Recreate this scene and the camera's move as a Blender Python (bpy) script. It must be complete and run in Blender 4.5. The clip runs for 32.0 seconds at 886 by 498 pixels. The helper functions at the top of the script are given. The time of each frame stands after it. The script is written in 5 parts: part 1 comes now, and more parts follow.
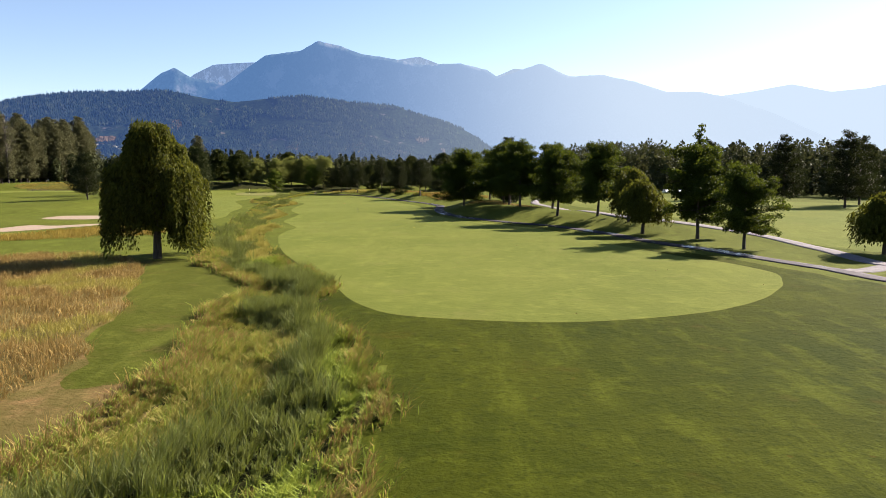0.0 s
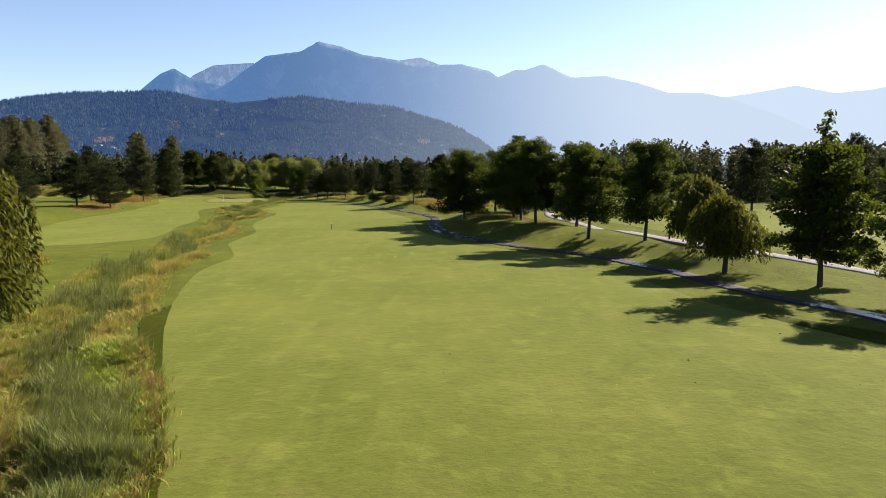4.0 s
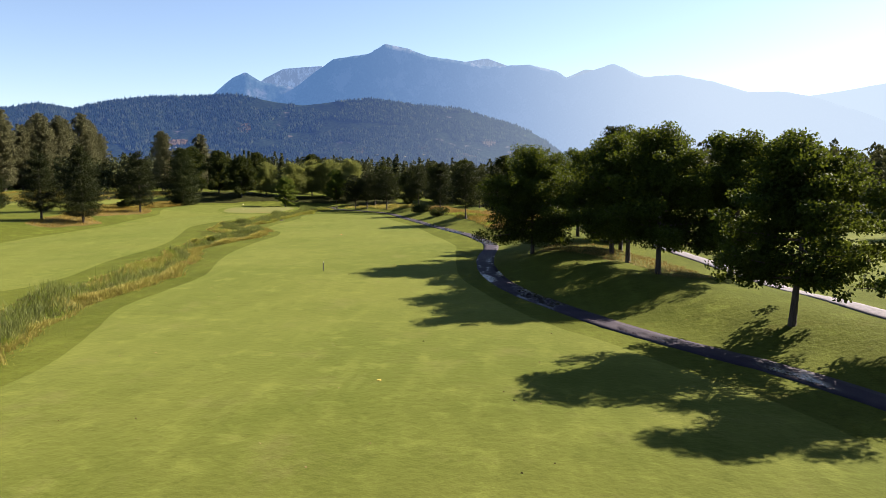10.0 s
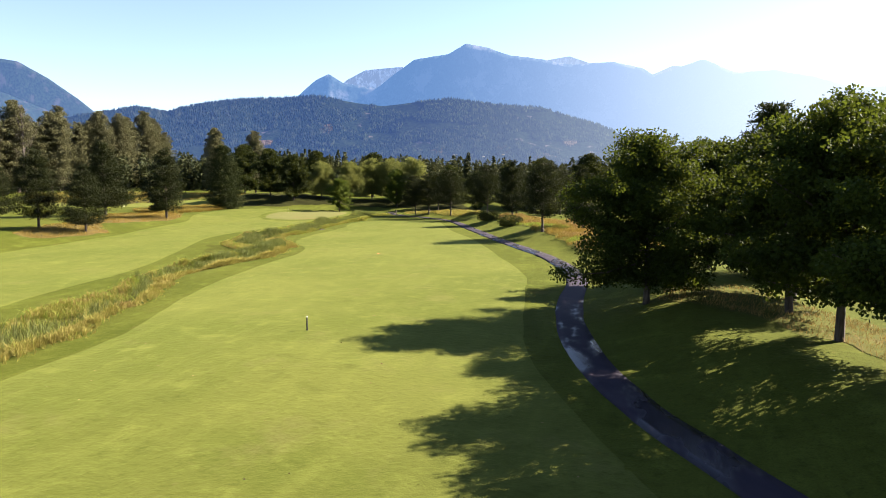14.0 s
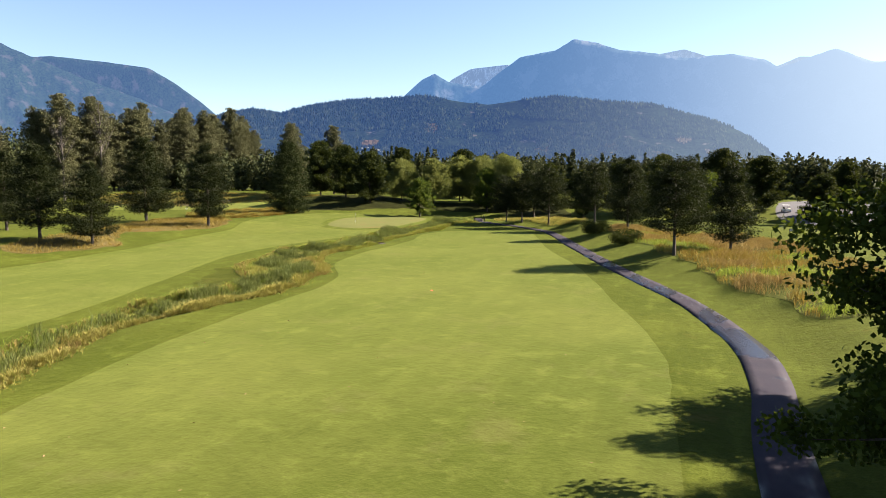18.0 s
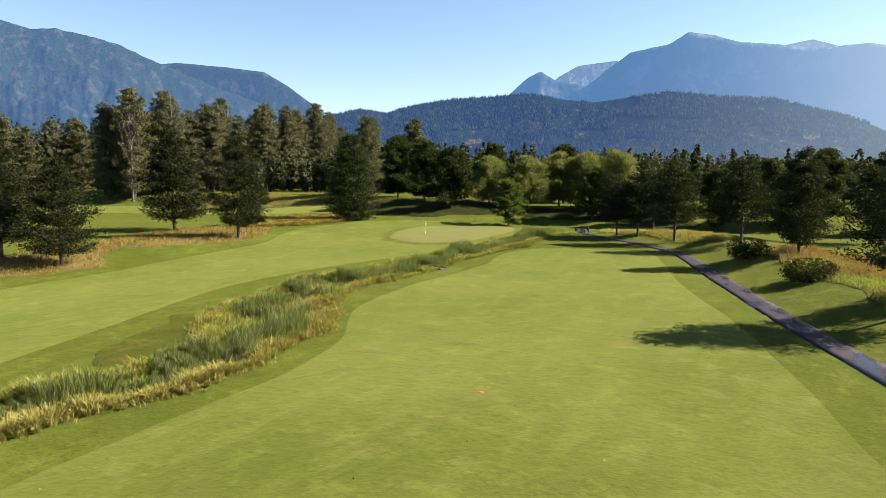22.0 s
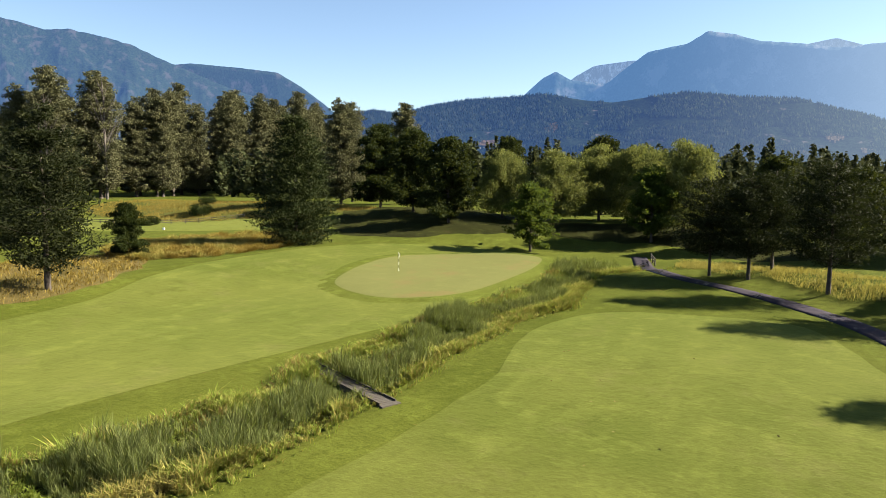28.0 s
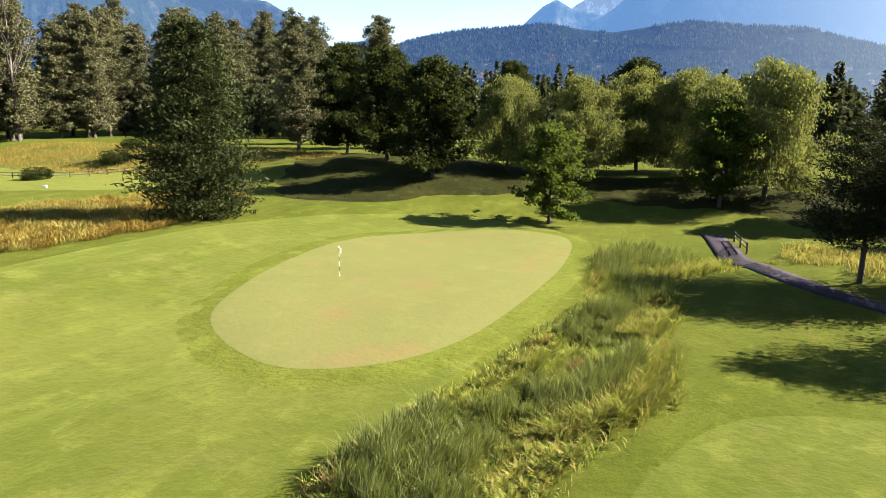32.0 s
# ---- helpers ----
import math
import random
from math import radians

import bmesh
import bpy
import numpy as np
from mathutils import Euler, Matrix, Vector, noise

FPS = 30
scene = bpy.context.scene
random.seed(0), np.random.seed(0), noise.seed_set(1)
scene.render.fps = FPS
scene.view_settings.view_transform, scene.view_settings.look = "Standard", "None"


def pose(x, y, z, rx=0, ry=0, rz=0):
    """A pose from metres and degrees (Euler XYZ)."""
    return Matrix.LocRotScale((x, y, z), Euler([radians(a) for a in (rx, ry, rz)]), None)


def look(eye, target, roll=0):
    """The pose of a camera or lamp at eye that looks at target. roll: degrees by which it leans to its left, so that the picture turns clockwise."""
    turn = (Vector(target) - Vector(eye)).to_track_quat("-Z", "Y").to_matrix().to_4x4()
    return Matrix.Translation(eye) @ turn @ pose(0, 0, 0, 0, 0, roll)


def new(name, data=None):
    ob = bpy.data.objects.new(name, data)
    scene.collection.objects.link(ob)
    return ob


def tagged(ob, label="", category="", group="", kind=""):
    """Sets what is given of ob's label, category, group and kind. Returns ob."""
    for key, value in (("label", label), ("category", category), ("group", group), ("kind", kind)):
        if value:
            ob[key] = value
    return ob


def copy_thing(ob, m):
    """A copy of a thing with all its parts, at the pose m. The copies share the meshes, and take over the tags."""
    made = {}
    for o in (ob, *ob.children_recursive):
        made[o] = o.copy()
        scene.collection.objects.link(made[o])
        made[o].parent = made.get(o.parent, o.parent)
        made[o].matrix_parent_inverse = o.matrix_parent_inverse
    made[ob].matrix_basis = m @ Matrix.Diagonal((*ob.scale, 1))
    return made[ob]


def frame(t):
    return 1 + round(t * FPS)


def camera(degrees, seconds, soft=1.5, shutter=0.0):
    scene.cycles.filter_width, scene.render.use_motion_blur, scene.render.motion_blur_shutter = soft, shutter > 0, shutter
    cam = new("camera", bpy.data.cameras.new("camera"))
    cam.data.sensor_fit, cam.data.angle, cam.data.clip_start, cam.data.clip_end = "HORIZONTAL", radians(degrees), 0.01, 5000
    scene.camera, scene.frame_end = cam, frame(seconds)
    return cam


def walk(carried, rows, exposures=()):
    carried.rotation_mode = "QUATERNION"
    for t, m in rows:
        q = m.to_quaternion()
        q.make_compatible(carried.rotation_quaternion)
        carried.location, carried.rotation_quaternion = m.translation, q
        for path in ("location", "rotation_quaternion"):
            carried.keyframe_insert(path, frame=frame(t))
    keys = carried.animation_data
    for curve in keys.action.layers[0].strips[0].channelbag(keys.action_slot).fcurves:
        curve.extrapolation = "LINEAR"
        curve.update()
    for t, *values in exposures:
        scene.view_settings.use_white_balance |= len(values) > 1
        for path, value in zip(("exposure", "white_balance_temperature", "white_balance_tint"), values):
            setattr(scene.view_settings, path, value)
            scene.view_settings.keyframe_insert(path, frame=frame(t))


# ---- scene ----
cam = camera(66.5, 32.0, soft=0.75)
METRES, EYE, TILT, LEAN, TURN = 270.0, 9.88, 0.0, 0.0, 0.0
ROWS = [
    (0.0, 0.0, 0.0, 0.0, -0.04, -6.5, 0.31),
    (0.5, 0.0006, 0.0153, 0.0005, -0.03, -6.49, 0.28),
    (1.0, 0.0012, 0.0307, 0.0009, -0.03, -6.47, 0.27),
    (1.5, 0.0019, 0.046, 0.0014, -0.01, -6.46, 0.29),
    (2.0, 0.0025, 0.0614, 0.002, -0.01, -6.45, 0.24),
    (2.5, 0.0031, 0.0767, 0.0024, 0.01, -6.43, 0.28),
    (3.0, 0.0037, 0.092, 0.0029, 0.03, -6.41, 0.28),
    (3.5, 0.0041, 0.1073, 0.0033, 0.04, -6.4, 0.25),
    (5.5, 0.0064, 0.1685, 0.005, 0.17, -6.33, 0.19),
    (6.0, 0.0067, 0.1828, 0.0055, 0.18, -6.31, 0.17),
    (6.5, 0.0071, 0.1983, 0.0058, 0.32, -6.28, 0.15),
    (7.0, 0.0075, 0.2137, 0.0062, 1.0, -6.28, 0.17),
    (7.5, 0.0079, 0.229, 0.0065, 1.76, -6.25, 0.17),
    (8.0, 0.0082, 0.2443, 0.0067, 2.52, -6.23, 0.12),
    (8.5, 0.0085, 0.2595, 0.0069, 3.29, -6.23, 0.18),
    (9.0, 0.0087, 0.2747, 0.0071, 4.05, -6.21, 0.17),
    (9.5, 0.0087, 0.2899, 0.0073, 4.83, -6.21, 0.13),
    (10.0, 0.0085, 0.3051, 0.0075, 5.59, -6.2, 0.09),
    (10.5, 0.0083, 0.3204, 0.0076, 6.37, -6.2, 0.08),
    (11.0, 0.008, 0.3357, 0.0078, 7.15, -6.2, 0.09),
    (11.5, 0.0074, 0.3512, 0.008, 7.95, -6.2, 0.08),
    (12.0, 0.0067, 0.3665, 0.0081, 8.72, -6.2, 0.07),
    (12.5, 0.0059, 0.382, 0.0082, 9.52, -6.2, 0.07),
    (13.0, 0.0049, 0.3974, 0.0083, 10.32, -6.19, 0.02),
    (13.5, 0.0037, 0.4126, 0.0083, 11.23, -6.18, 0.0),
    (14.0, 0.0023, 0.4278, 0.0083, 12.27, -6.18, -0.02),
    (14.5, 0.0006, 0.4431, 0.0084, 13.34, -6.17, -0.04),
    (16.5, -0.0082, 0.5067, 0.0093, 17.75, -6.26, -0.01),
    (17.0, -0.011, 0.5221, 0.0092, 18.85, -6.25, -0.0),
    (17.5, -0.0141, 0.5377, 0.0091, 19.96, -6.26, -0.05),
    (18.0, -0.0175, 0.5528, 0.0091, 21.06, -6.27, -0.03),
    (18.5, -0.0211, 0.5681, 0.0092, 22.16, -6.28, -0.04),
    (19.0, -0.0252, 0.5832, 0.0093, 23.26, -6.29, -0.04),
    (19.5, -0.0294, 0.5982, 0.0094, 24.36, -6.3, -0.05),
    (20.0, -0.0339, 0.6135, 0.0093, 25.46, -6.3, -0.07),
    (20.5, -0.0387, 0.6284, 0.0094, 26.55, -6.29, -0.06),
    (21.0, -0.0438, 0.6433, 0.0093, 27.65, -6.3, -0.08),
    (21.5, -0.049, 0.6581, 0.0093, 28.74, -6.31, -0.09),
    (22.0, -0.0545, 0.6728, 0.0093, 29.81, -6.31, -0.08),
    (22.5, -0.0605, 0.6875, 0.0094, 30.72, -6.32, -0.11),
    (23.0, -0.0667, 0.7021, 0.0094, 30.85, -6.32, -0.15),
    (23.5, -0.0731, 0.7166, 0.0093, 30.89, -6.31, -0.16),
    (24.0, -0.0799, 0.731, 0.0091, 30.91, -6.3, -0.18),
    (24.5, -0.0865, 0.7452, 0.0092, 30.94, -6.29, -0.17),
    (25.0, -0.0933, 0.7593, 0.0093, 30.96, -6.3, -0.2),
    (25.5, -0.1003, 0.7735, 0.0092, 30.98, -6.27, -0.21),
    (27.5, -0.1302, 0.8312, 0.0094, 31.02, -6.22, -0.19),
    (28.0, -0.1376, 0.8456, 0.0095, 31.02, -6.2, -0.17),
    (28.5, -0.1451, 0.8598, 0.0096, 31.01, -6.18, -0.19),
    (29.0, -0.1525, 0.874, 0.0099, 31.01, -6.16, -0.2),
    (29.5, -0.1599, 0.8881, 0.0101, 30.99, -6.17, -0.19),
    (30.0, -0.1673, 0.9021, 0.0102, 30.95, -6.76, -0.16),
    (30.5, -0.1749, 0.9163, 0.0103, 30.9, -8.05, -0.13),
    (31.0, -0.1823, 0.9304, 0.0104, 30.85, -9.36, -0.1),
    (31.5, -0.1896, 0.9445, 0.0105, 30.81, -10.59, -0.05),
    (32.0, -0.197, 0.9585, 0.0107, 30.77, -11.67, -0.01),
]
walk(cam, [(t, pose(0, 0, EYE, TILT, LEAN, TURN) @ pose(METRES * x, METRES * y, METRES * z, 90 + pitch, roll, yaw)) for t, x, y, z, yaw, pitch, roll in ROWS],
     exposures=[(0, 2.35, 6500, 16), (6, 2.25, 6500, 16), (9, 2.35, 6500, 16), (12, 2.48, 6500, 18), (13, 2.66, 6500, 18), (14, 2.82, 6500, 18), (17, 2.80, 6500, 15), (18, 2.53, 6500, 13), (19, 2.45, 6500, 11), (25, 2.43, 6500, 9), (29, 2.43, 6500, 9), (30.5, 2.48, 6500, 9), (31, 2.72, 6500, 10), (32, 2.93, 6500, 11)])

# ---- light ----
SUN_EL, SUN_AZ = 33.5, 55.0  # degrees above the horizon; from +y towards +x
world = bpy.data.worlds.new("sky")
scene.world = world
world.use_nodes = True
wn = world.node_tree
sky = wn.nodes.new("ShaderNodeTexSky")
sky.sky_type, sky.sun_disc = "NISHITA", False
sky.sun_elevation, sky.sun_rotation = radians(SUN_EL), radians(SUN_AZ)
sky.altitude, sky.air_density, sky.dust_density, sky.ozone_density = 200, 0.88, 0.35, 1.1
wn.links.new(sky.outputs[0], wn.nodes["Background"].inputs[0])
wn.nodes["Background"].inputs[1].default_value = 0.039
sun = new("sun", bpy.data.lights.new("sun", "SUN"))
sun.data.energy, sun.data.angle, sun.data.color = 5.0, radians(0.53), (1.0, 0.91, 0.76)
sx, sy = math.sin(radians(SUN_AZ)) * math.cos(radians(SUN_EL)), math.cos(radians(SUN_AZ)) * math.cos(radians(SUN_EL))
sun.matrix_world = look((sx * 100, sy * 100, math.sin(radians(SUN_EL)) * 100), (0, 0, 0))

rng = np.random.default_rng(7)


# ---- material helpers ----
class Nodes:
    """A small shorthand for node materials."""

    def __init__(self, name):
        self.mat = bpy.data.materials.new(name)
        self.mat.use_nodes = True
        self.tree = self.mat.node_tree
        self.tree.nodes.clear()
        self.out = self.add("ShaderNodeOutputMaterial")
        self.geo = self.add("ShaderNodeNewGeometry")
        self.place = self.geo.outputs["Position"]

    def add(self, kind, **values):
        n = self.tree.nodes.new(kind)
        for k, v in values.items():
            n.inputs[k].default_value = v
        return n

    def link(self, a, b):
        self.tree.links.new(a, b)

    def noise(self, scale, detail=3.0, rough=0.55, vector=None, stretch=None):
        v = vector or self.place
        if stretch:
            m = self.add("ShaderNodeMapping", Scale=stretch)
            self.link(v, m.inputs["Vector"])
            v = m.outputs[0]
        n = self.add("ShaderNodeTexNoise", Scale=scale, Detail=detail, Roughness=rough)
        self.link(v, n.inputs["Vector"])
        return n.outputs["Fac"]

    def span(self, value, lo, hi, a=0.0, b=1.0):
        n = self.add("ShaderNodeMapRange")
        n.interpolation_type = "SMOOTHSTEP"
        self.link(value, n.inputs["Value"])
        for k, v in (("From Min", lo), ("From Max", hi), ("To Min", a), ("To Max", b)):
            n.inputs[k].default_value = v
        return n.outputs[0]

    def mix(self, fac, a, b, kind="MIX"):
        n = self.tree.nodes.new("ShaderNodeMix")
        n.data_type, n.blend_type = "RGBA", kind
        for sock, v in ((n.inputs["Factor"], fac), (n.inputs["A"], a), (n.inputs["B"], b)):
            if isinstance(v, (int, float)):
                sock.default_value = v
            elif isinstance(v, tuple):
                sock.default_value = (*v, 1)
            else:
                self.link(v, sock)
        # colour sockets of the Mix node
        ca, cb = [i for i in n.inputs if i.name in "AB" and i.type == "RGBA"]
        for sock, v in ((ca, a), (cb, b)):
            if isinstance(v, tuple):
                sock.default_value = (*v, 1)
            elif not isinstance(v, (int, float)):
                self.link(v, sock)
        return [o for o in n.outputs if o.type == "RGBA"][0]

    def bump(self, height, strength=0.5, distance=0.05):
        n = self.add("ShaderNodeBump", Strength=strength, Distance=distance)
        self.link(height, n.inputs["Height"])
        return n.outputs[0]

    def surface(self, colour, rough=0.8, normal=None, metal=0.0, spec=0.3):
        p = self.add("ShaderNodeBsdfPrincipled", Metallic=metal)
        p.inputs["Specular IOR Level"].default_value = spec
        for key, v in (("Base Color", colour), ("Roughness", rough)):
            if isinstance(v, tuple):
                p.inputs[key].default_value = (*v, 1)
            elif isinstance(v, (int, float)):
                p.inputs[key].default_value = v
            else:
                self.link(v, p.inputs[key])
        if normal is not None:
            self.link(normal, p.inputs["Normal"])
        self.link(p.outputs[0], self.out.inputs["Surface"])
        return p


def turf(name, dark, light, dry, streak=0.0, dry_from=0.58, spread=0.25, fine=9.0, mottle=1.0, coarse=1.0, sheen=0.015):
    """Mown grass: broad patches, wilted blotches, mower streaks, tufts and blade grain."""
    n = Nodes(name)
    broad = n.noise(0.045, 4, 0.6)
    mid = n.noise(0.42, 5, 0.68)
    deep = tuple(c * 0.62 for c in dark)
    pale = tuple(c * 1.3 + k for c, k in zip(light, (0.007, 0.009, 0.002)))
    col = n.mix(n.span(broad, 0.5 - spread, 0.5 + spread), dark, light)
    col = n.mix(n.span(mid, 0.5, 0.72, 0, 0.7 * mottle), col, pale)
    col = n.mix(n.span(n.noise(0.3, 5, 0.7), 0.52, 0.75, 0, 0.6 * mottle), col, deep)
    col = n.mix(n.span(n.noise(0.17, 5, 0.7), dry_from, dry_from + 0.2, 0, 0.75), col, dry)
    if streak:
        s = n.noise(0.5, 4, 0.65, stretch=(1.0, 0.22, 1.0))
        col = n.mix(n.span(s, 0.48, 0.7, 0, streak), col, pale)
        s2 = n.noise(0.9, 3, 0.6, stretch=(0.4, 1.0, 1.0))
        col = n.mix(n.span(s2, 0.52, 0.72, 0, streak * 0.4), col, deep)
    tuft = n.noise(2.1, 4, 0.72)
    col = n.mix(n.span(tuft, 0.5, 0.72, 0, 0.55 * coarse), col, deep)
    grain = n.noise(fine, 4, 0.75)
    col = n.mix(n.span(grain, 0.42, 0.75, 0.0, 0.6 * coarse), col, tuple(c * 0.5 for c in dark))
    speck = n.noise(1.7, 2, 0.5)
    col = n.mix(n.span(speck, 0.7, 0.77, 0, 0.55), col, dry)
    blot = n.noise(0.8, 2, 0.4)
    col = n.mix(n.span(blot, 0.77, 0.82, 0, 0.5), col, deep)
    p = n.surface(col, 0.95, n.bump(tuft, 0.7 * coarse, 0.12), spec=0.02)
    # blades catch the low light at a glancing view
    p.inputs["Sheen Weight"].default_value = sheen
    p.inputs["Sheen Roughness"].default_value = 0.45
    p.inputs["Sheen Tint"].default_value = (0.75, 0.82, 0.2, 1)
    return n.mat


def leaf_material(name, dark, light, through_col, amount=0.35, rough=0.65):
    n = Nodes(name)
    rnd = n.geo.outputs["Random Per Island"]
    col = n.mix(rnd, dark, light)
    col = n.mix(n.span(n.noise(0.35, 2), 0.35, 0.7, 0, 0.45), col, light)
    d = n.add("ShaderNodeBsdfPrincipled", Roughness=rough)
    d.inputs["Specular IOR Level"].default_value = 0.03
    n.link(col, d.inputs["Base Color"])
    t = n.add("ShaderNodeBsdfTranslucent")
    t.inputs[0].default_value = (*through_col, 1)
    m = n.add("ShaderNodeMixShader", Fac=amount)
    n.link(d.outputs[0], m.inputs[1])
    n.link(t.outputs[0], m.inputs[2])
    n.link(m.outputs[0], n.out.inputs["Surface"])
    return n.mat


def plain(name, a, b, scale=4.0, rough=0.8, metal=0.0, bump=0.3, stretch=None, spec=0.3):
    n = Nodes(name)
    f = n.noise(scale, 4, 0.65, stretch=stretch)
    n.surface(n.mix(n.span(f, 0.3, 0.7), a, b), rough, n.bump(f, bump, 0.03), metal, spec)
    return n.mat


def hazed_land(name, forest, rock, haze, amount, rock_from, scale, snow=None, gain=0.35):
    """Far slopes: woods and bare rock, with haze painted in as emission mixed into the surface."""
    n = Nodes(name)
    f = n.noise(scale, 8, 0.68, stretch=(1.0, 1.0, 0.6))
    g = n.noise(scale * 6, 6, 0.75, stretch=(1.0, 1.0, 0.5))
    col = n.mix(n.span(g, 0.3, 0.7), tuple(c * 0.25 for c in forest), tuple(c * 1.5 for c in forest))
    col = n.mix(n.span(f, rock_from, rock_from + 0.1), col, rock)
    if snow:
        sep = n.add("ShaderNodeSeparateXYZ")
        n.link(n.place, sep.inputs[0])
        high = n.span(sep.outputs[2], snow, snow + 90)
        both = n.add("ShaderNodeMath")
        both.operation = "MULTIPLY"
        n.link(high, both.inputs[0])
        n.link(n.span(g, 0.48, 0.6), both.inputs[1])
        col = n.mix(both.outputs[0], col, (0.52, 0.53, 0.55))
    d = n.add("ShaderNodeBsdfDiffuse")
    n.link(col, d.inputs[0])
    # the painted haze glows brighter towards the sun's side of the valley
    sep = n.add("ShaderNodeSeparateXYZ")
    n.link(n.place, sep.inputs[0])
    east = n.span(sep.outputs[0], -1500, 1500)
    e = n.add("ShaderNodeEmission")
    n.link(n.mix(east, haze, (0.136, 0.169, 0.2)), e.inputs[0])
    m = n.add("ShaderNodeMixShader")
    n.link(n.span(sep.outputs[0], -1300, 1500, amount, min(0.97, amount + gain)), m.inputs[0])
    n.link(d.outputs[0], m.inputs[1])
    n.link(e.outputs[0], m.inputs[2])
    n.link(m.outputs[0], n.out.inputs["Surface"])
    return n.mat


# ---- materials ----
ROUGH = turf("semi_rough_grass", (0.03215, 0.04087, 0.005), (0.05224, 0.05944, 0.009116), (0.06794, 0.05151, 0.01299), 0.4, 0.58, sheen=0.03)
DEEP_ROUGH = turf("rough_grass", (0.01036, 0.01566, 0.0007273), (0.02532, 0.02958, 0.001455), (0.03837, 0.02645, 0.003967), 0.7, 0.57, mottle=1.0)
FAIRWAY = turf("fairway_grass", (0.03083, 0.03977, 0.005673), (0.05087, 0.05635, 0.01106), (0.05854, 0.05608, 0.01701), 0.36, 0.53, 0.17, 14.0, 1.1, 0.7, 0.12)
GREEN = turf("green_grass", (0.07096, 0.07457, 0.02434), (0.08157, 0.08264, 0.02884), (0.09979, 0.07186, 0.03155), 0.1, 0.52, 0.3, 22.0, 0.35, 0.25, 0.03)
FRINGE = turf("fringe_grass", (0.0441, 0.0564, 0.007624), (0.06388, 0.0719, 0.01272), (0.07649, 0.06823, 0.01694), 0.3, 0.66, 0.25, 14.0)
BANK = turf("worn_turf", (0.03991, 0.04435, 0.008528), (0.05765, 0.0597, 0.01364), (0.06652, 0.0469, 0.01919), 0.2, 0.52)
TRACK = turf("worn_track_grass", (0.02546, 0.03096, 0.00396), (0.04118, 0.04536, 0.0072), (0.06739, 0.04752, 0.01584), 0.5, 0.52)
DRY_GROUND = turf("dry_grass_ground", (0.05491, 0.0424, 0.0136), (0.09318, 0.0712, 0.0264), (0.1248, 0.0864, 0.0352), 0.0, 0.5)
EARTH = turf("worn_earth", (0.03536, 0.036, 0.008), (0.078, 0.052, 0.022), (0.13, 0.075, 0.038), 0.5, 0.46)
# soil of the ditch; also the painted tree shade behind the green
BED = turf("soil_and_tree_shade", (0.008436, 0.009464, 0.003037), (0.02115, 0.02278, 0.005668), (0.03801, 0.02658, 0.01138), 0.0, 0.6)
SAND = plain("bunker_sand", (0.1316, 0.0975, 0.06825), (0.1755, 0.1316, 0.0975), 1.5, 0.95)
BARK = plain("bark", (0.02275, 0.01755, 0.013), (0.0585, 0.0455, 0.03575), 3.0, 0.9, bump=0.8, stretch=(1.95, 1.95, 0.325))
PALE_BARK = plain("pale_bark", (0.0429, 0.03575, 0.03039), (0.07865, 0.06792, 0.05902), 3.0, 0.9, bump=0.8, stretch=(1.073, 1.073, 0.1788))
WOOD = plain("weathered_wood", (0.0315, 0.0258, 0.02052), (0.05985, 0.051, 0.0399), 4.0, 0.85, stretch=(0.63, 4.8, 4.56))
BLACK = plain("dark_paint", (0.012, 0.012, 0.012), (0.025, 0.025, 0.022), 6.0, 0.5)
WHITE = plain("white_paint", (0.75, 0.75, 0.72), (0.82, 0.82, 0.8), 6.0, 0.5)
YELLOW = plain("yellow_cloth", (0.285, 0.2052, 0.0304), (0.323, 0.2394, 0.0456), 8.0, 0.8)
RED = plain("red_plastic", (0.6, 0.05, 0.03), (0.7, 0.09, 0.05), 8.0, 0.5)
CREAM = plain("cream_wall", (0.6, 0.57, 0.5), (0.7, 0.67, 0.6), 0.5, 0.8)
SLATE = plain("grey_roof", (0.104, 0.0975, 0.0975), (0.1625, 0.156, 0.1495), 0.8, 0.8)

MAPLE_LEAF = leaf_material("maple_leaf", (0.005, 0.009, 0.0025), (0.032, 0.046, 0.0075), (0.085, 0.11, 0.01), 0.22)
OAK_LEAF = leaf_material("oak_leaf", (0.005, 0.0085, 0.0028), (0.02, 0.026, 0.0065), (0.05, 0.06, 0.008), 0.2)
WILLOW_LEAF = leaf_material("willow_leaf", (0.00356, 0.005341, 0.001187), (0.05815, 0.0635, 0.009494), (0.1008, 0.1068, 0.01187), 0.26)
PINE_LEAF = leaf_material("pine_needles", (0.005074, 0.007369, 0.003284), (0.01774, 0.02053, 0.007369), (0.02958, 0.03695, 0.008208), 0.15)
SPRUCE_LEAF = leaf_material("spruce_needles", (0.00688, 0.01101, 0.00344), (0.0289, 0.0344, 0.01101), (0.03096, 0.04128, 0.01101), 0.15)
POPLAR_LEAF = leaf_material("poplar_leaf", (0.026, 0.027, 0.014), (0.086, 0.085, 0.041), (0.11, 0.108, 0.044), 0.2)
WOODS_LEAF = leaf_material("woods_leaf", (0.01091, 0.01719, 0.007921), (0.04079, 0.0462, 0.01845), (0.06796, 0.0726, 0.0264), 0.15)
YOUNG_LEAF = leaf_material("young_maple_leaf", (0.01656, 0.02817, 0.00483), (0.04144, 0.05624, 0.008873), (0.09135, 0.1207, 0.01409))
# painted haze: bluish emission mixed into the foliage
FAR_WOODS = hazed_land("distant_woods", (0.0133, 0.01995, 0.0095), (0.0285, 0.03325, 0.01425), (0.03468, 0.05558, 0.1041), 0.3, 0.55, 0.02, gain=0.2)
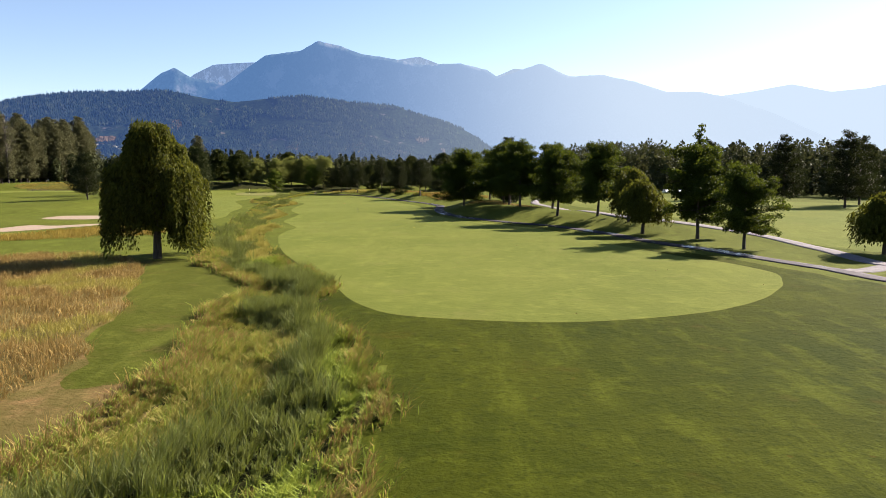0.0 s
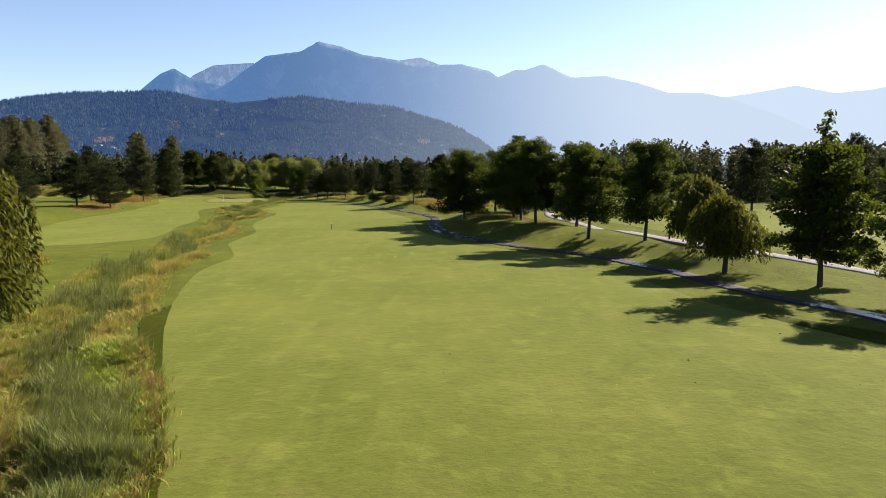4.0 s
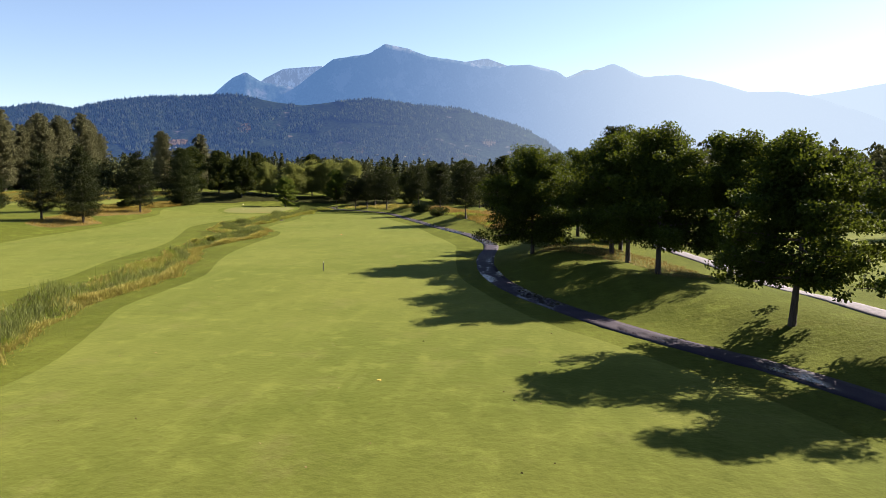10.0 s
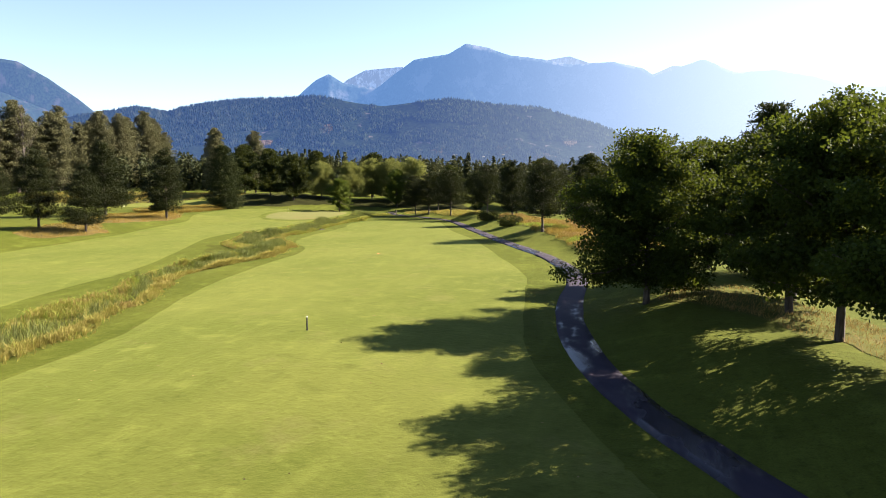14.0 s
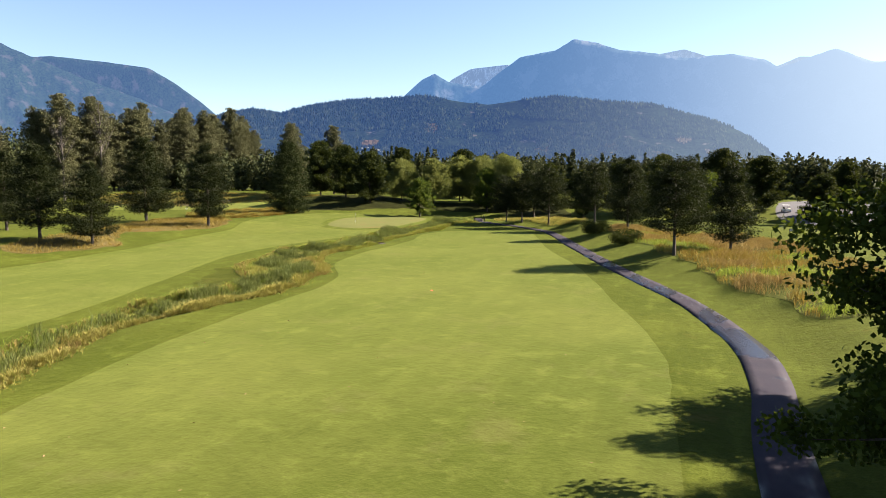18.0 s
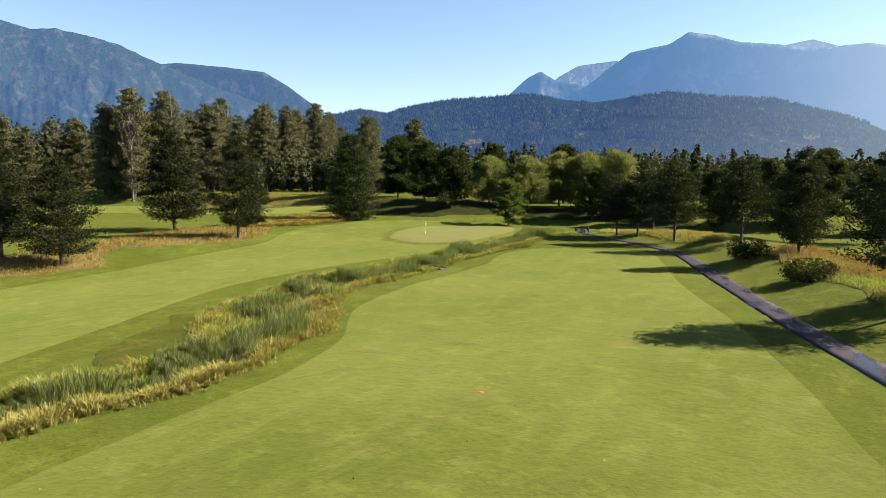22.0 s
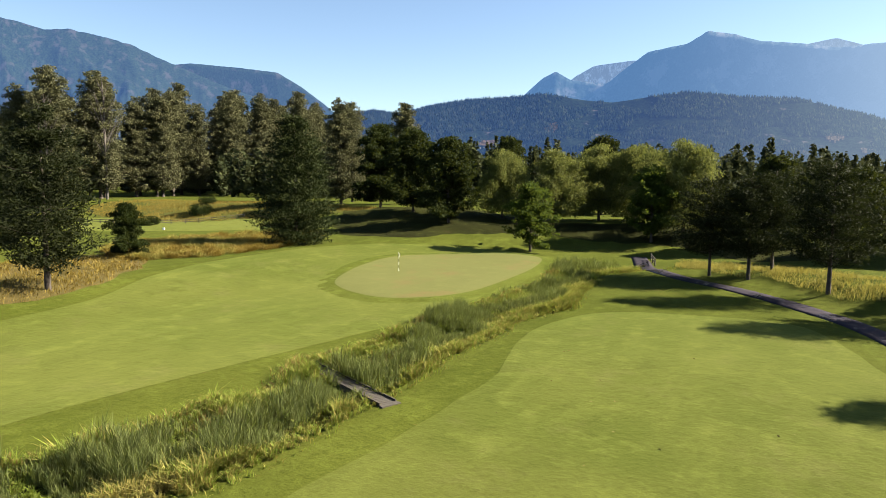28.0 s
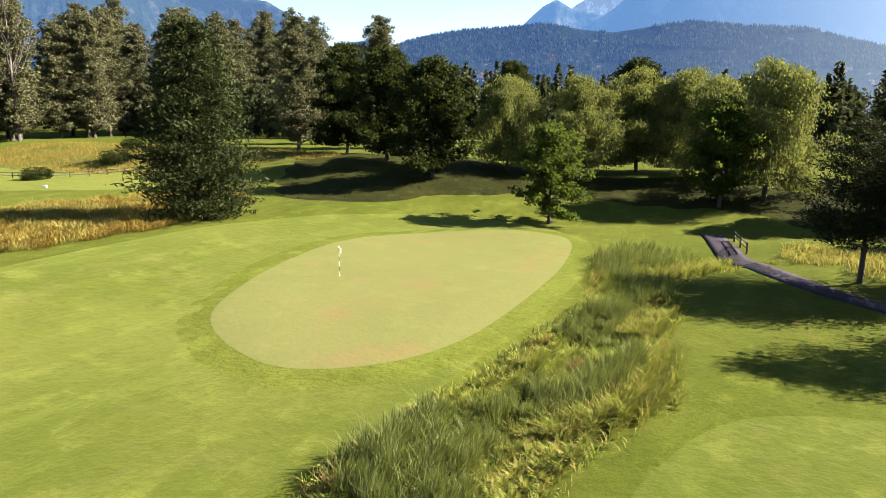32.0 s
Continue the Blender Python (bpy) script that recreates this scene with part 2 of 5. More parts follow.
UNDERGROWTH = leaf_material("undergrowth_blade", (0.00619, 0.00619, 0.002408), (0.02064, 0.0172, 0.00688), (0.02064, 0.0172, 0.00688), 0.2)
STRAW = plain("baled_straw", (0.08, 0.048, 0.018), (0.11, 0.072, 0.032), 6.0, 0.9, bump=0.8)
CHROME = plain("rim_metal", (0.5, 0.5, 0.5), (0.6, 0.6, 0.6), 5.0, 0.3, 1.0, 0.0)
SILVER = plain("silver_paint", (0.5, 0.5, 0.52), (0.56, 0.56, 0.58), 5.0, 0.3, 0.4, 0.0)
DARK_BLUE = plain("blue_paint", (0.02, 0.04, 0.1), (0.03, 0.05, 0.13), 5.0, 0.3, 0.2, 0.0)
CAR_GLASS = plain("tinted_glass", (0.01, 0.012, 0.014), (0.015, 0.018, 0.02), 5.0, 0.05, 0.0, 0.0)
FALLEN = plain("dead_leaf", (0.08, 0.05, 0.02), (0.2, 0.14, 0.06), 1.0, 0.9)
REED = leaf_material("reed_blade", (0.016, 0.023, 0.009), (0.14, 0.158, 0.054), (0.13, 0.15, 0.026), 0.3, 0.6)
# lit copy of the willow leaf: sunshine put into a paler colour
LIT_WILLOW = leaf_material("lit_willow_leaf", (0.01606, 0.02295, 0.006885), (0.1262, 0.1354, 0.03902), (0.1606, 0.1721, 0.03442), 0.3)
GRASS_BLADE = leaf_material("grass_blade", (0.05816, 0.08275, 0.01155), (0.2052, 0.2517, 0.04414), (0.2052, 0.2446, 0.03054), 0.36)
DRY_BLADE = leaf_material("dry_grass_blade", (0.1398, 0.0848, 0.02666), (0.2737, 0.1959, 0.07222), (0.219, 0.1462, 0.04444), 0.25)
STRAW_BLADE = leaf_material("straw_green_blade", (0.1184, 0.1086, 0.02441), (0.3081, 0.2605, 0.0814), (0.2488, 0.2171, 0.04341), 0.38)
GOLD_BLADE = leaf_material("golden_weed_blade", (0.1307, 0.1005, 0.01815), (0.2491, 0.1845, 0.04661), (0.2071, 0.1393, 0.0259), 0.3)


def asphalt():
    n = Nodes("damp_asphalt")
    grain = n.noise(30, 3, 0.7)
    wet = n.span(n.noise(0.22, 4, 0.6, stretch=(1, 0.35, 1)), 0.48, 0.6)
    col = n.mix(n.span(grain, 0.3, 0.7), (0.014, 0.0115, 0.018), (0.024, 0.019, 0.028))
    col = n.mix(n.span(n.noise(0.5, 3), 0.4, 0.7, 0, 0.6), col, (0.033, 0.026, 0.032))
    col = n.mix(wet, col, (0.02, 0.018, 0.022))
    rough = n.span(wet, 0.0, 1.0, 0.85, 0.22)
    n.surface(col, rough, n.bump(grain, 0.35, 0.01), spec=0.1)
    return n.mat


ASPHALT = asphalt()
PAVING = plain("grey_paving", (0.065, 0.06175, 0.065), (0.104, 0.0975, 0.1008), 2.0, 0.8, spec=0.04)
GRAVEL = plain("pale_path", (0.105, 0.098, 0.105), (0.15, 0.14, 0.148), 3.0, 0.9, spec=0.02)


# ---- shapes ----
def smooth(a, b, v):
    k = np.clip((v - a) / (b - a), 0, 1)
    return k * k * (3 - 2 * k)


def vnoise(x, y, seed=0):
    """Smooth value noise in the plane, 0 to 1, one bump a unit."""
    xi, yi = np.floor(x), np.floor(y)
    fx, fy = x - xi, y - yi
    fx, fy = fx * fx * (3 - 2 * fx), fy * fy * (3 - 2 * fy)

    def h(i, j):
        v = np.sin(i * 127.1 + j * 311.7 + seed * 74.7) * 43758.5453
        return v - np.floor(v)

    return (h(xi, yi) * (1 - fx) + h(xi + 1, yi) * fx) * (1 - fy) + (h(xi, yi + 1) * (1 - fx) + h(xi + 1, yi + 1) * fx) * fy


def curve(points, closed=False, steps=8):
    """A smooth line through the points."""
    p = np.array(points, float)
    n = len(p)
    out = []
    for i in range(n if closed else n - 1):
        a, b, c, d = (p[(i + k) % n] if closed else p[min(max(i + k, 0), n - 1)] for k in (-1, 0, 1, 2))
        for s in np.linspace(0, 1, steps, endpoint=False):
            out.append(0.5 * (2 * b + (c - a) * s + (2 * a - 5 * b + 4 * c - d) * s * s + (3 * b - a - 3 * c + d) * s ** 3))
    if not closed:
        out.append(p[-1])
    return np.array(out)


def distance(line, x, y, closed=False):
    """Distance to a line, and on which side: positive on its right, or inside a closed one."""
    x, y = np.asarray(x, float), np.asarray(y, float)
    best = np.full(x.shape, 1e9)
    side = np.ones(x.shape)
    inside = np.zeros(x.shape, bool)
    pts = np.vstack([line, line[:1]]) if closed else line
    for (ax, ay), (bx, by) in zip(pts[:-1], pts[1:]):
        dx, dy = bx - ax, by - ay
        k = np.clip(((x - ax) * dx + (y - ay) * dy) / (dx * dx + dy * dy + 1e-12), 0, 1)
        d = np.hypot(x - ax - k * dx, y - ay - k * dy)
        near = d < best
        best = np.where(near, d, best)
        side = np.where(near, np.sign(dy * (x - ax) - dx * (y - ay)), side)
        if closed and ay != by:
            inside ^= ((ay > y) != (by > y)) & (x < ax + (y - ay) * (bx - ax) / (by - ay))
    return np.where(inside, best, -best) if closed else best * side


# ---- plan ----
PATH = curve([(58, 40), (46, 50), (40.6, 59), (38.8, 68), (35.4, 77), (33.2, 84), (30, 91.3), (28, 98), (26.6, 106), (23, 117), (19.3, 124.3), (15.4, 129.5),
              (10.6, 136.6), (5.6, 146.5), (3.2, 152), (0.9, 160), (-0.7, 171), (-1.0, 181.5), (-0.6, 193), (-1.5, 203), (-5.6, 218), (-10.2, 228.8),
              (-17.1, 244.6), (-26.0, 267.8), (-34.5, 290.7), (-40.2, 299.9), (-46.9, 307.7), (-54, 313.5), (-60, 321), (-62.8, 327.5), (-64.6, 332.5)])
UPPER_PATH = curve([(62, 50), (53, 63.5), (47.2, 71.5), (47.4, 84), (46, 96), (41, 104.5), (35.5, 112), (32.6, 119), (30.6, 127.5), (28.8, 134.5), (28.5, 143), (28.4, 152), (27.4, 168), (26, 190), (30, 215)])
LINK_PATH = curve([(40.2, 66), (43, 67.5), (47.5, 70.5)])
FAIRWAY_EDGE = curve([(-3.3, 45.5), (2.4, 43.6), (7.9, 43.1), (13.9, 44.5), (20, 47.5), (25.6, 52.4), (29.7, 58.3), (32, 65), (30.4, 71.5), (26.3, 79.5), (23, 88),
                      (21.8, 96), (20.8, 104), (17.8, 115.6), (14, 123), (9.5, 130.9), (6, 136), (1.5, 146), (-3, 160), (-4.7, 172), (-5.9, 187), (-6.5, 195), (-8.8, 205),
                      (-12.4, 216), (-15.7, 226.5), (-20, 239), (-26.5, 254), (-30.6, 265.7), (-34.4, 277.6), (-38.5, 289), (-42, 292), (-50, 290.8), (-56, 287.5),
                      (-58.2, 279.5), (-57.4, 272), (-55.4, 265), (-55, 255), (-55.2, 246), (-53.9, 236.5), (-51.3, 229), (-45.8, 220.5), (-43.5, 212.5), (-43, 204), (-42.5, 196),
                      (-41.5, 185), (-38, 172), (-34.2, 160), (-33.5, 150), (-33, 140), (-28.5, 127.7), (-26, 119), (-26, 108), (-24, 98), (-20, 84), (-14.5, 70),
                      (-9.5, 58), (-6.5, 50)], True, 5)
LEFT_EDGE = curve([(-50, 150), (-55, 175), (-58, 195), (-61, 205), (-66, 218), (-71, 232), (-72, 245), (-70.5, 258), (-69.5, 268), (-68, 280), (-69, 296), (-72, 314), (-80, 326), (-92, 326), (-99, 316),
                   (-103, 306), (-104.5, 296), (-103.5, 284), (-100.2, 273), (-95.8, 264), (-94, 255), (-92.6, 243), (-90.2, 229), (-90, 205), (-85, 180), (-75, 155), (-62, 138)], True, 5)
GREEN_EDGE = curve([(-85, 285), (-89.5, 293), (-92, 304.5), (-89, 314.5), (-83, 321), (-76, 320.5), (-72, 309.5), (-70, 295), (-70.3, 287.3), (-73, 282.6), (-77.5, 281.3)], True)
RIGHT_EDGE = curve([(47, 98), (48, 120), (41, 136), (37, 155), (34, 180), (40, 215), (70, 240), (110, 215), (150, 160), (130, 100), (80, 78), (54, 80)], True)
FIELD_EDGE = curve([(-60, 60), (-56, 78), (-47.4, 82.3), (-37.3, 78.6), (-31, 68.3), (-24.4, 50.4), (-20.6, 37.3), (-19.6, 28), (-24, 14), (-40, 5), (-70, 20)], True)
EARTH_EDGE = curve([(-20.4, 35), (-18.4, 32.2), (-15.5, 31), (-13.8, 29), (-13.2, 25), (-15, 20), (-20, 18), (-21.2, 27)], True)
TRACK_EDGE = curve([(-35, 76), (-31, 67), (-25, 50), (-21, 37), (-20, 26), (-24, 12), (-18, 8), (-14.2, 26), (-14.6, 34), (-16.8, 46), (-17.8, 58), (-22, 66), (-28.5, 77)], True)
ROUGH_GOLD = curve([(-112.3, 279), (-109.3, 283), (-107.2, 289.5), (-107.4, 300), (-110.5, 308.5), (-115.4, 317), (-124, 318), (-131, 305), (-131, 291), (-122, 282)], True)
PINE_BED = curve([(-95.5, 219), (-92.8, 231), (-97.5, 236), (-101.5, 240), (-100.2, 248), (-98, 259), (-101.5, 270), (-112, 281), (-123, 279), (-120, 262), (-115, 250), (-108, 240), (-105, 228), (-102, 218)], True)
TAN_FIELD = curve([(-22, 284), (-16, 265), (-10.5, 250), (-6, 240), (-2.6, 229), (1.5, 217), (5, 208), (12, 214), (16, 240), (13, 262), (6, 285), (-6, 292), (-18, 296)], True)
BRIDGE_BED = curve([(-56, 322), (-50, 316.5), (-44, 311.5), (-36, 303), (-28, 300), (-30, 308), (-40, 318), (-50, 328), (-57, 330)], True)
NEAR_ROUGH = curve([(-3, -12), (-3, 22), (-4, 32), (-9, 46), (-10, 57), (-14, 66), (-19.5, 78), (-22, 88), (-10, 92), (10, 92), (24, 84), (31, 78), (33.5, 72), (37, 62), (43, 48), (60, 34), (75, 10), (60, -14)], True)
BUNKER_A = curve([(-81, 118), (-81, 131), (-74, 132), (-67, 137), (-69, 129), (-76, 119)], True)
BUNKER_B = curve([(-89, 150), (-88, 158), (-77, 158), (-74, 151), (-81, 147)], True)
GOLD_STRIP = curve([(-72, 98), (-66, 118), (-58, 126), (-48, 116), (-46, 106), (-58, 102)], True)
CAR_PARK = curve([(14, 345), (16, 372), (20, 400), (34, 408), (62, 404), (58, 370), (44, 348), (26, 338)], True)
FAR_TEE = curve([(16, 300), (22, 318), (40, 322), (48, 305), (32, 294)], True)
UNDER_TREES = curve([(-128, 338), (-114, 321), (-103, 322), (-97, 331), (-92, 335), (-82.6, 340), (-71.7, 343.5), (-61, 343), (-49, 336), (-40, 345), (-60, 364), (-84, 352), (-106, 352), (-130, 350)], True)
DRY_VERGE = curve([(6, 176.5), (11, 170.5), (13.5, 163.5), (15.8, 157), (17.2, 151), (20.5, 148.6), (22.6, 155), (21.5, 166), (17.5, 178), (11, 183)], True)
BARE_PATCH = curve([(-53.4, 209), (-55.8, 207.4), (-59.6, 213.7), (-63.4, 221.5), (-61.5, 221.8), (-57.8, 217.4), (-54, 213.4)], True)
LEFT_TEE = curve([(-205, 285), (-160, 303), (-130, 321), (-125, 331), (-150, 333), (-200, 322), (-235, 300)], True)
LEFT_WEEDS = curve([(-205, 330), (-168, 325), (-132, 338), (-128, 350), (-170, 352), (-210, 346)], True)
HAY_FIELD = curve([(-262, 330), (-285, 316), (-330, 335), (-375, 368), (-380, 392), (-320, 378), (-275, 352)], True)
# the ditch: right and left bank by y
DITCH_Y = [-6, 8, 20, 29, 35, 46, 52, 58, 66, 76, 92, 108, 122, 140, 150, 158, 173, 183, 190, 196, 201, 207, 213, 217, 221, 226, 234, 241, 255, 272, 288, 299, 307, 314, 322]
DITCH_R = [-1.5, -2, -2.4, -2.5, -4.3, -9, -9.6, -9.8, -13.1, -18.9, -24, -29, -30.6, -36, -36.8, -37.2, -42.2, -45.8, -48, -48, -46.9, -46, -46.2, -47.2, -48.6, -51.5, -57.6, -58.3, -58.3, -60, -59.8, -61, -63, -61.5, -57]
DITCH_L = [-30, -22, -15.5, -14, -14.4, -16.6, -17, -17.6, -21.8, -28, -33.5, -37.5, -39, -43, -44.6, -45.6, -48.6, -51.5, -53.4, -53.6, -53.2, -52.6, -52.8, -57.5, -61, -64, -66, -66.5, -65.5, -66.8, -66.8, -67.2, -69, -70.5, -70]


def banks(y):
    return np.interp(y, DITCH_Y, DITCH_L), np.interp(y, DITCH_Y, DITCH_R)


def height(x, y):
    """The lie of the land in metres: mounds along the cart path, rising ground at the back, a raised green, the sunk ditch."""
    x, y = np.asarray(x, float), np.asarray(y, float)
    d = distance(PATH, x, y)
    h = 1.8 * smooth(0.5, 10.5, d) * (1 - 0.55 * smooth(14, 24, d)) * smooth(85, 118, y) * (0.88 + 0.24 * vnoise(x / 30, y / 30, 3)) * (1 - smooth(60, 110, x)) * (1 - smooth(310, 330, y))
    h = h + 2.0 * smooth(-86, -106, x) * smooth(150, 200, y)
    h = h + 3.4 * smooth(0, 26, y - 322 - 14 * smooth(-92, -68, x)) * (1 - smooth(420, 900, y) * 0.3)
    h = h + 0.55 * smooth(-6, 3, distance(GREEN_EDGE, x, y, True))
    lo, hi = banks(y)
    k = np.clip((x - lo) / (hi - lo), 0, 1)
    h = h - 0.6 * np.sin(np.pi * k) ** 1.5 * smooth(330, 320, y)
    far = np.hypot(x + 20, y - 150)
    und = (vnoise(x / 23, y / 23, 1) - 0.5) * 0.5 + (vnoise(x / 7, y / 7, 2) - 0.5) * 0.12
    return h + und * (1 - smooth(300, 600, far)) * np.where(np.abs(d) < 2.5, 0.4, 1)


def part(name, mesh, material, parent=None, label=""):
    """Links a mesh, or a bmesh, as one object, under a thing if one is given."""
    if isinstance(mesh, bmesh.types.BMesh):
        me = bpy.data.meshes.new(name)
        mesh.to_mesh(me)
        mesh.free()
    else:
        me = mesh
    me.materials.clear()
    me.materials.append(material)
    ob = new(name, me)
    if parent:
        ob.parent = parent
    return tagged(ob, label)


def mesh_of(name, verts, faces, shade=True):
    """verts: n x 3; faces: n x 3 or n x 4 indices, or a list of polygons."""
    me = bpy.data.meshes.new(name)
    verts = np.asarray(verts, np.float32)
    if isinstance(faces, np.ndarray):
        me.vertices.add(len(verts))
        me.vertices.foreach_set("co", verts.ravel())
        k = faces.shape[1]
        me.loops.add(faces.size)
        me.loops.foreach_set("vertex_index", faces.astype(np.int32).ravel())
        me.polygons.add(len(faces))
        me.polygons.foreach_set("loop_start", np.arange(0, faces.size, k, dtype=np.int32))
        me.update(calc_edges=True)
    else:
        me.from_pydata(verts.tolist(), [], faces)
    if shade:
        me.polygons.foreach_set("use_smooth", np.ones(len(me.polygons), bool))
    return me


def grid_faces(nx, ny):
    i, j = np.meshgrid(np.arange(nx - 1), np.arange(ny - 1))
    a = (j * nx + i).ravel()
    return np.stack([a, a + 1, a + nx + 1, a + nx], 1)


def zone(name, edge, material, label, category, cell=1.5, lift=0.02, grow=0.0, wobble=0.0):
    """A draped sheet inside an outline, cut smoothly along it."""
    x0, y0 = edge.min(0) - 2 - grow
    x1, y1 = edge.max(0) + 2 + grow
    xs, ys = np.arange(x0, x1 + cell, cell), np.arange(y0, y1 + cell, cell)
    gx, gy = np.meshgrid(xs, ys)
    sd = distance(edge, gx, gy, True) + grow
    if wobble:
        sd = sd + (vnoise(gx / 2.5, gy / 2.5, 5) - 0.5) * wobble
    nx = len(xs)
    sd, px, py = sd.ravel(), gx.ravel(), gy.ravel()
    vx, vy, faces, index = [], [], [], {}

    def vert(key, x, y):
        if key not in index:
            index[key] = len(vx)
            vx.append(x), vy.append(y)
        return index[key]

    for q in grid_faces(nx, len(ys)):
        s = sd[q]
        if (s <= 0).all():
            continue
        loop = []
        for a, b in zip(q, np.roll(q, -1)):
            if sd[a] > 0:
                loop.append(vert((a, a), px[a], py[a]))
            if (sd[a] > 0) != (sd[b] > 0):
                k = sd[a] / (sd[a] - sd[b])
                loop.append(vert((min(a, b), max(a, b)), px[a] + k * (px[b] - px[a]), py[a] + k * (py[b] - py[a])))
        if len(loop) > 2:
            faces.append(loop)
    vx, vy = np.array(vx), np.array(vy)
    ob = part(name, mesh_of(name, np.stack([vx, vy, height(vx, vy) + lift], 1), faces), material)
    return tagged(ob, label, category, kind="structure")


def ribbon(name, line, width, material, label, category, lift=0.05):
    """A paved strip with a slight crown and edges that go into the ground."""
    t = np.gradient(line, axis=0)
    t /= np.linalg.norm(t, axis=1)[:, None]
    nrm = np.stack([t[:, 1], -t[:, 0]], 1)
    wob = (vnoise(np.arange(len(line)) / 3.0, np.zeros(len(line)), 9) - 0.5) * 0.25
    rows = []
    for off, up in ((-0.5, -0.15), (-0.495, 0.0), (-0.25, 0.02), (0, 0.03), (0.25, 0.02), (0.495, 0.0), (0.5, -0.15)):
        p = line + nrm * (off * (width + wob))[:, None]
        mid = height(line[:, 0], line[:, 1])
        z = np.maximum(height(p[:, 0], p[:, 1]), mid - 0.05) + lift + up
        rows.append(np.column_stack([p, z]))
    v = np.stack(rows, 1).reshape(-1, 3)
    ob = part(name, mesh_of(name, v, grid_faces(7, len(line))), material)
    return tagged(ob, label, category, kind="structure")


# ---- ground ----
def spread(lo, hi, step, far):
    core = list(np.arange(lo, hi + step, step))
    out = [hi]
    k = step
    while out[-1] < far:
        k *= 1.35
        out.append(out[-1] + k)
    inn = [lo]
    k = step
    while inn[-1] > -far:
        k *= 1.35
        inn.append(inn[-1] - k)
    return np.array(inn[:0:-1] + core + out[1:])


gxs, gys = spread(-180, 130, 1.7, 5200), spread(-20, 420, 1.7, 5200)
gx, gy = np.meshgrid(gxs, gys)
gz = height(gx.ravel(), gy.ravel())
ground = part("ground", mesh_of("ground", np.column_stack([gx.ravel(), gy.ravel(), gz]), grid_faces(len(gxs), len(gys))), ROUGH)
tagged(ground, "mown dark green rough grass over gently rolling parkland", "ground", kind="structure")
zone("deep_rough", NEAR_ROUGH, DEEP_ROUGH, "darker streaky mown rough in front of the fairway", "rough", 1.7, 0.012)
zone("fairway", FAIRWAY_EDGE, FAIRWAY, "pale yellow-green closely mown fairway beside the ditch", "fairway", 1.2, 0.02, 0, 0.25)
zone("fairway_2", LEFT_EDGE, FAIRWAY, "pale green fairway leading up to the putting green", "fairway", 2.0)
zone("fairway_3", RIGHT_EDGE, FAIRWAY, "sunlit fairway beyond the tree-lined cart path", "fairway", 2.5)
zone("fringe", GREEN_EDGE, FRINGE, "darker mown collar round the putting green", "fringe", 0.8, 0.026, 1.9, 0.2)
zone("putting_green", GREEN_EDGE, GREEN, "smooth pale putting green with faint worn patches", "putting green", 0.8, 0.034)
zone("bunker_1", BUNKER_A, SAND, "shallow bunker of pale sand", "bunker", 1.0, 0.03, 0, 1.0)
zone("bunker_2", BUNKER_B, SAND, "shallow bunker of pale sand", "bunker", 1.0, 0.03, 0, 1.0)
zone("far_tee", FAR_TEE, FAIRWAY, "small bright mown tee lawn beyond the pines", "tee", 1.5)
zone("car_park", CAR_PARK, PAVING, "pale grey paved car park beyond the pines", "pavement", 2.0, 0.03)
# dark bank, its colour carried on over ground that is only tree-shaded
zone("under_trees", UNDER_TREES, BED, "dark rough bank behind the green, with tree shade painted as dark ground", "ground", 1.5, 0.02, 0, 2.0)
zone("fairway_4", LEFT_TEE, FAIRWAY, "mown lawn beyond the golden weeds", "fairway", 2.0)
zone("hay_field", HAY_FIELD, EARTH, "pale cut hay stubble beyond the weeds", "field", 3.0, 0.02, 0, 2.0)
zone("left_weeds", LEFT_WEEDS, BANK, "dry weedy ground before the cottonwoods", "ground", 2.0, 0.02, 0, 2.0)
zone("mown_track", TRACK_EDGE, TRACK, "worn mown track between the dry field and the ditch", "track", 1.5, 0.012, 0, 1.5)
zone("dry_field", FIELD_EDGE, DRY_GROUND, "dry straw-coloured ground under tall grass", "ground", 1.0, 0.02, 0, 1.2)
zone("worn_earth", EARTH_EDGE, EARTH, "bare reddish worn earth on the mown track", "ground", 0.8, 0.03, 0, 3.5)
zone("dry_verge", DRY_VERGE, BANK, "dry pale verge under the maples", "ground", 1.0, 0.02, 0, 3.0)
zone("bare_patch", BARE_PATCH, TRACK, "worn brownish turf beside the reedy ditch", "ground", 0.8, 0.03, 0, 2.5)
zone("tan_field", TAN_FIELD, BANK, "dry ground under tawny grass beside the path", "ground", 1.5, 0.02, 0, 2.0)
zone("pine_bed", PINE_BED, DRY_GROUND, "needle-strewn dry ground beneath the pines", "ground", 1.5, 0.02, 0, 2.0)
ribbon("cart_path", PATH, 2.4, ASPHALT, "winding dark asphalt cart path with damp shiny patches", "path")
ribbon("cart_path_2", UPPER_PATH, 2.3, GRAVEL, "pale concrete cart path behind the trees", "path")


ribbon("cart_path_3", LINK_PATH, 2.2, GRAVEL, "short pale link between the two cart paths", "path", 0.035)


# ---- far hills and mountains ----
CENTRE = np.array((-20.0, 150.0))


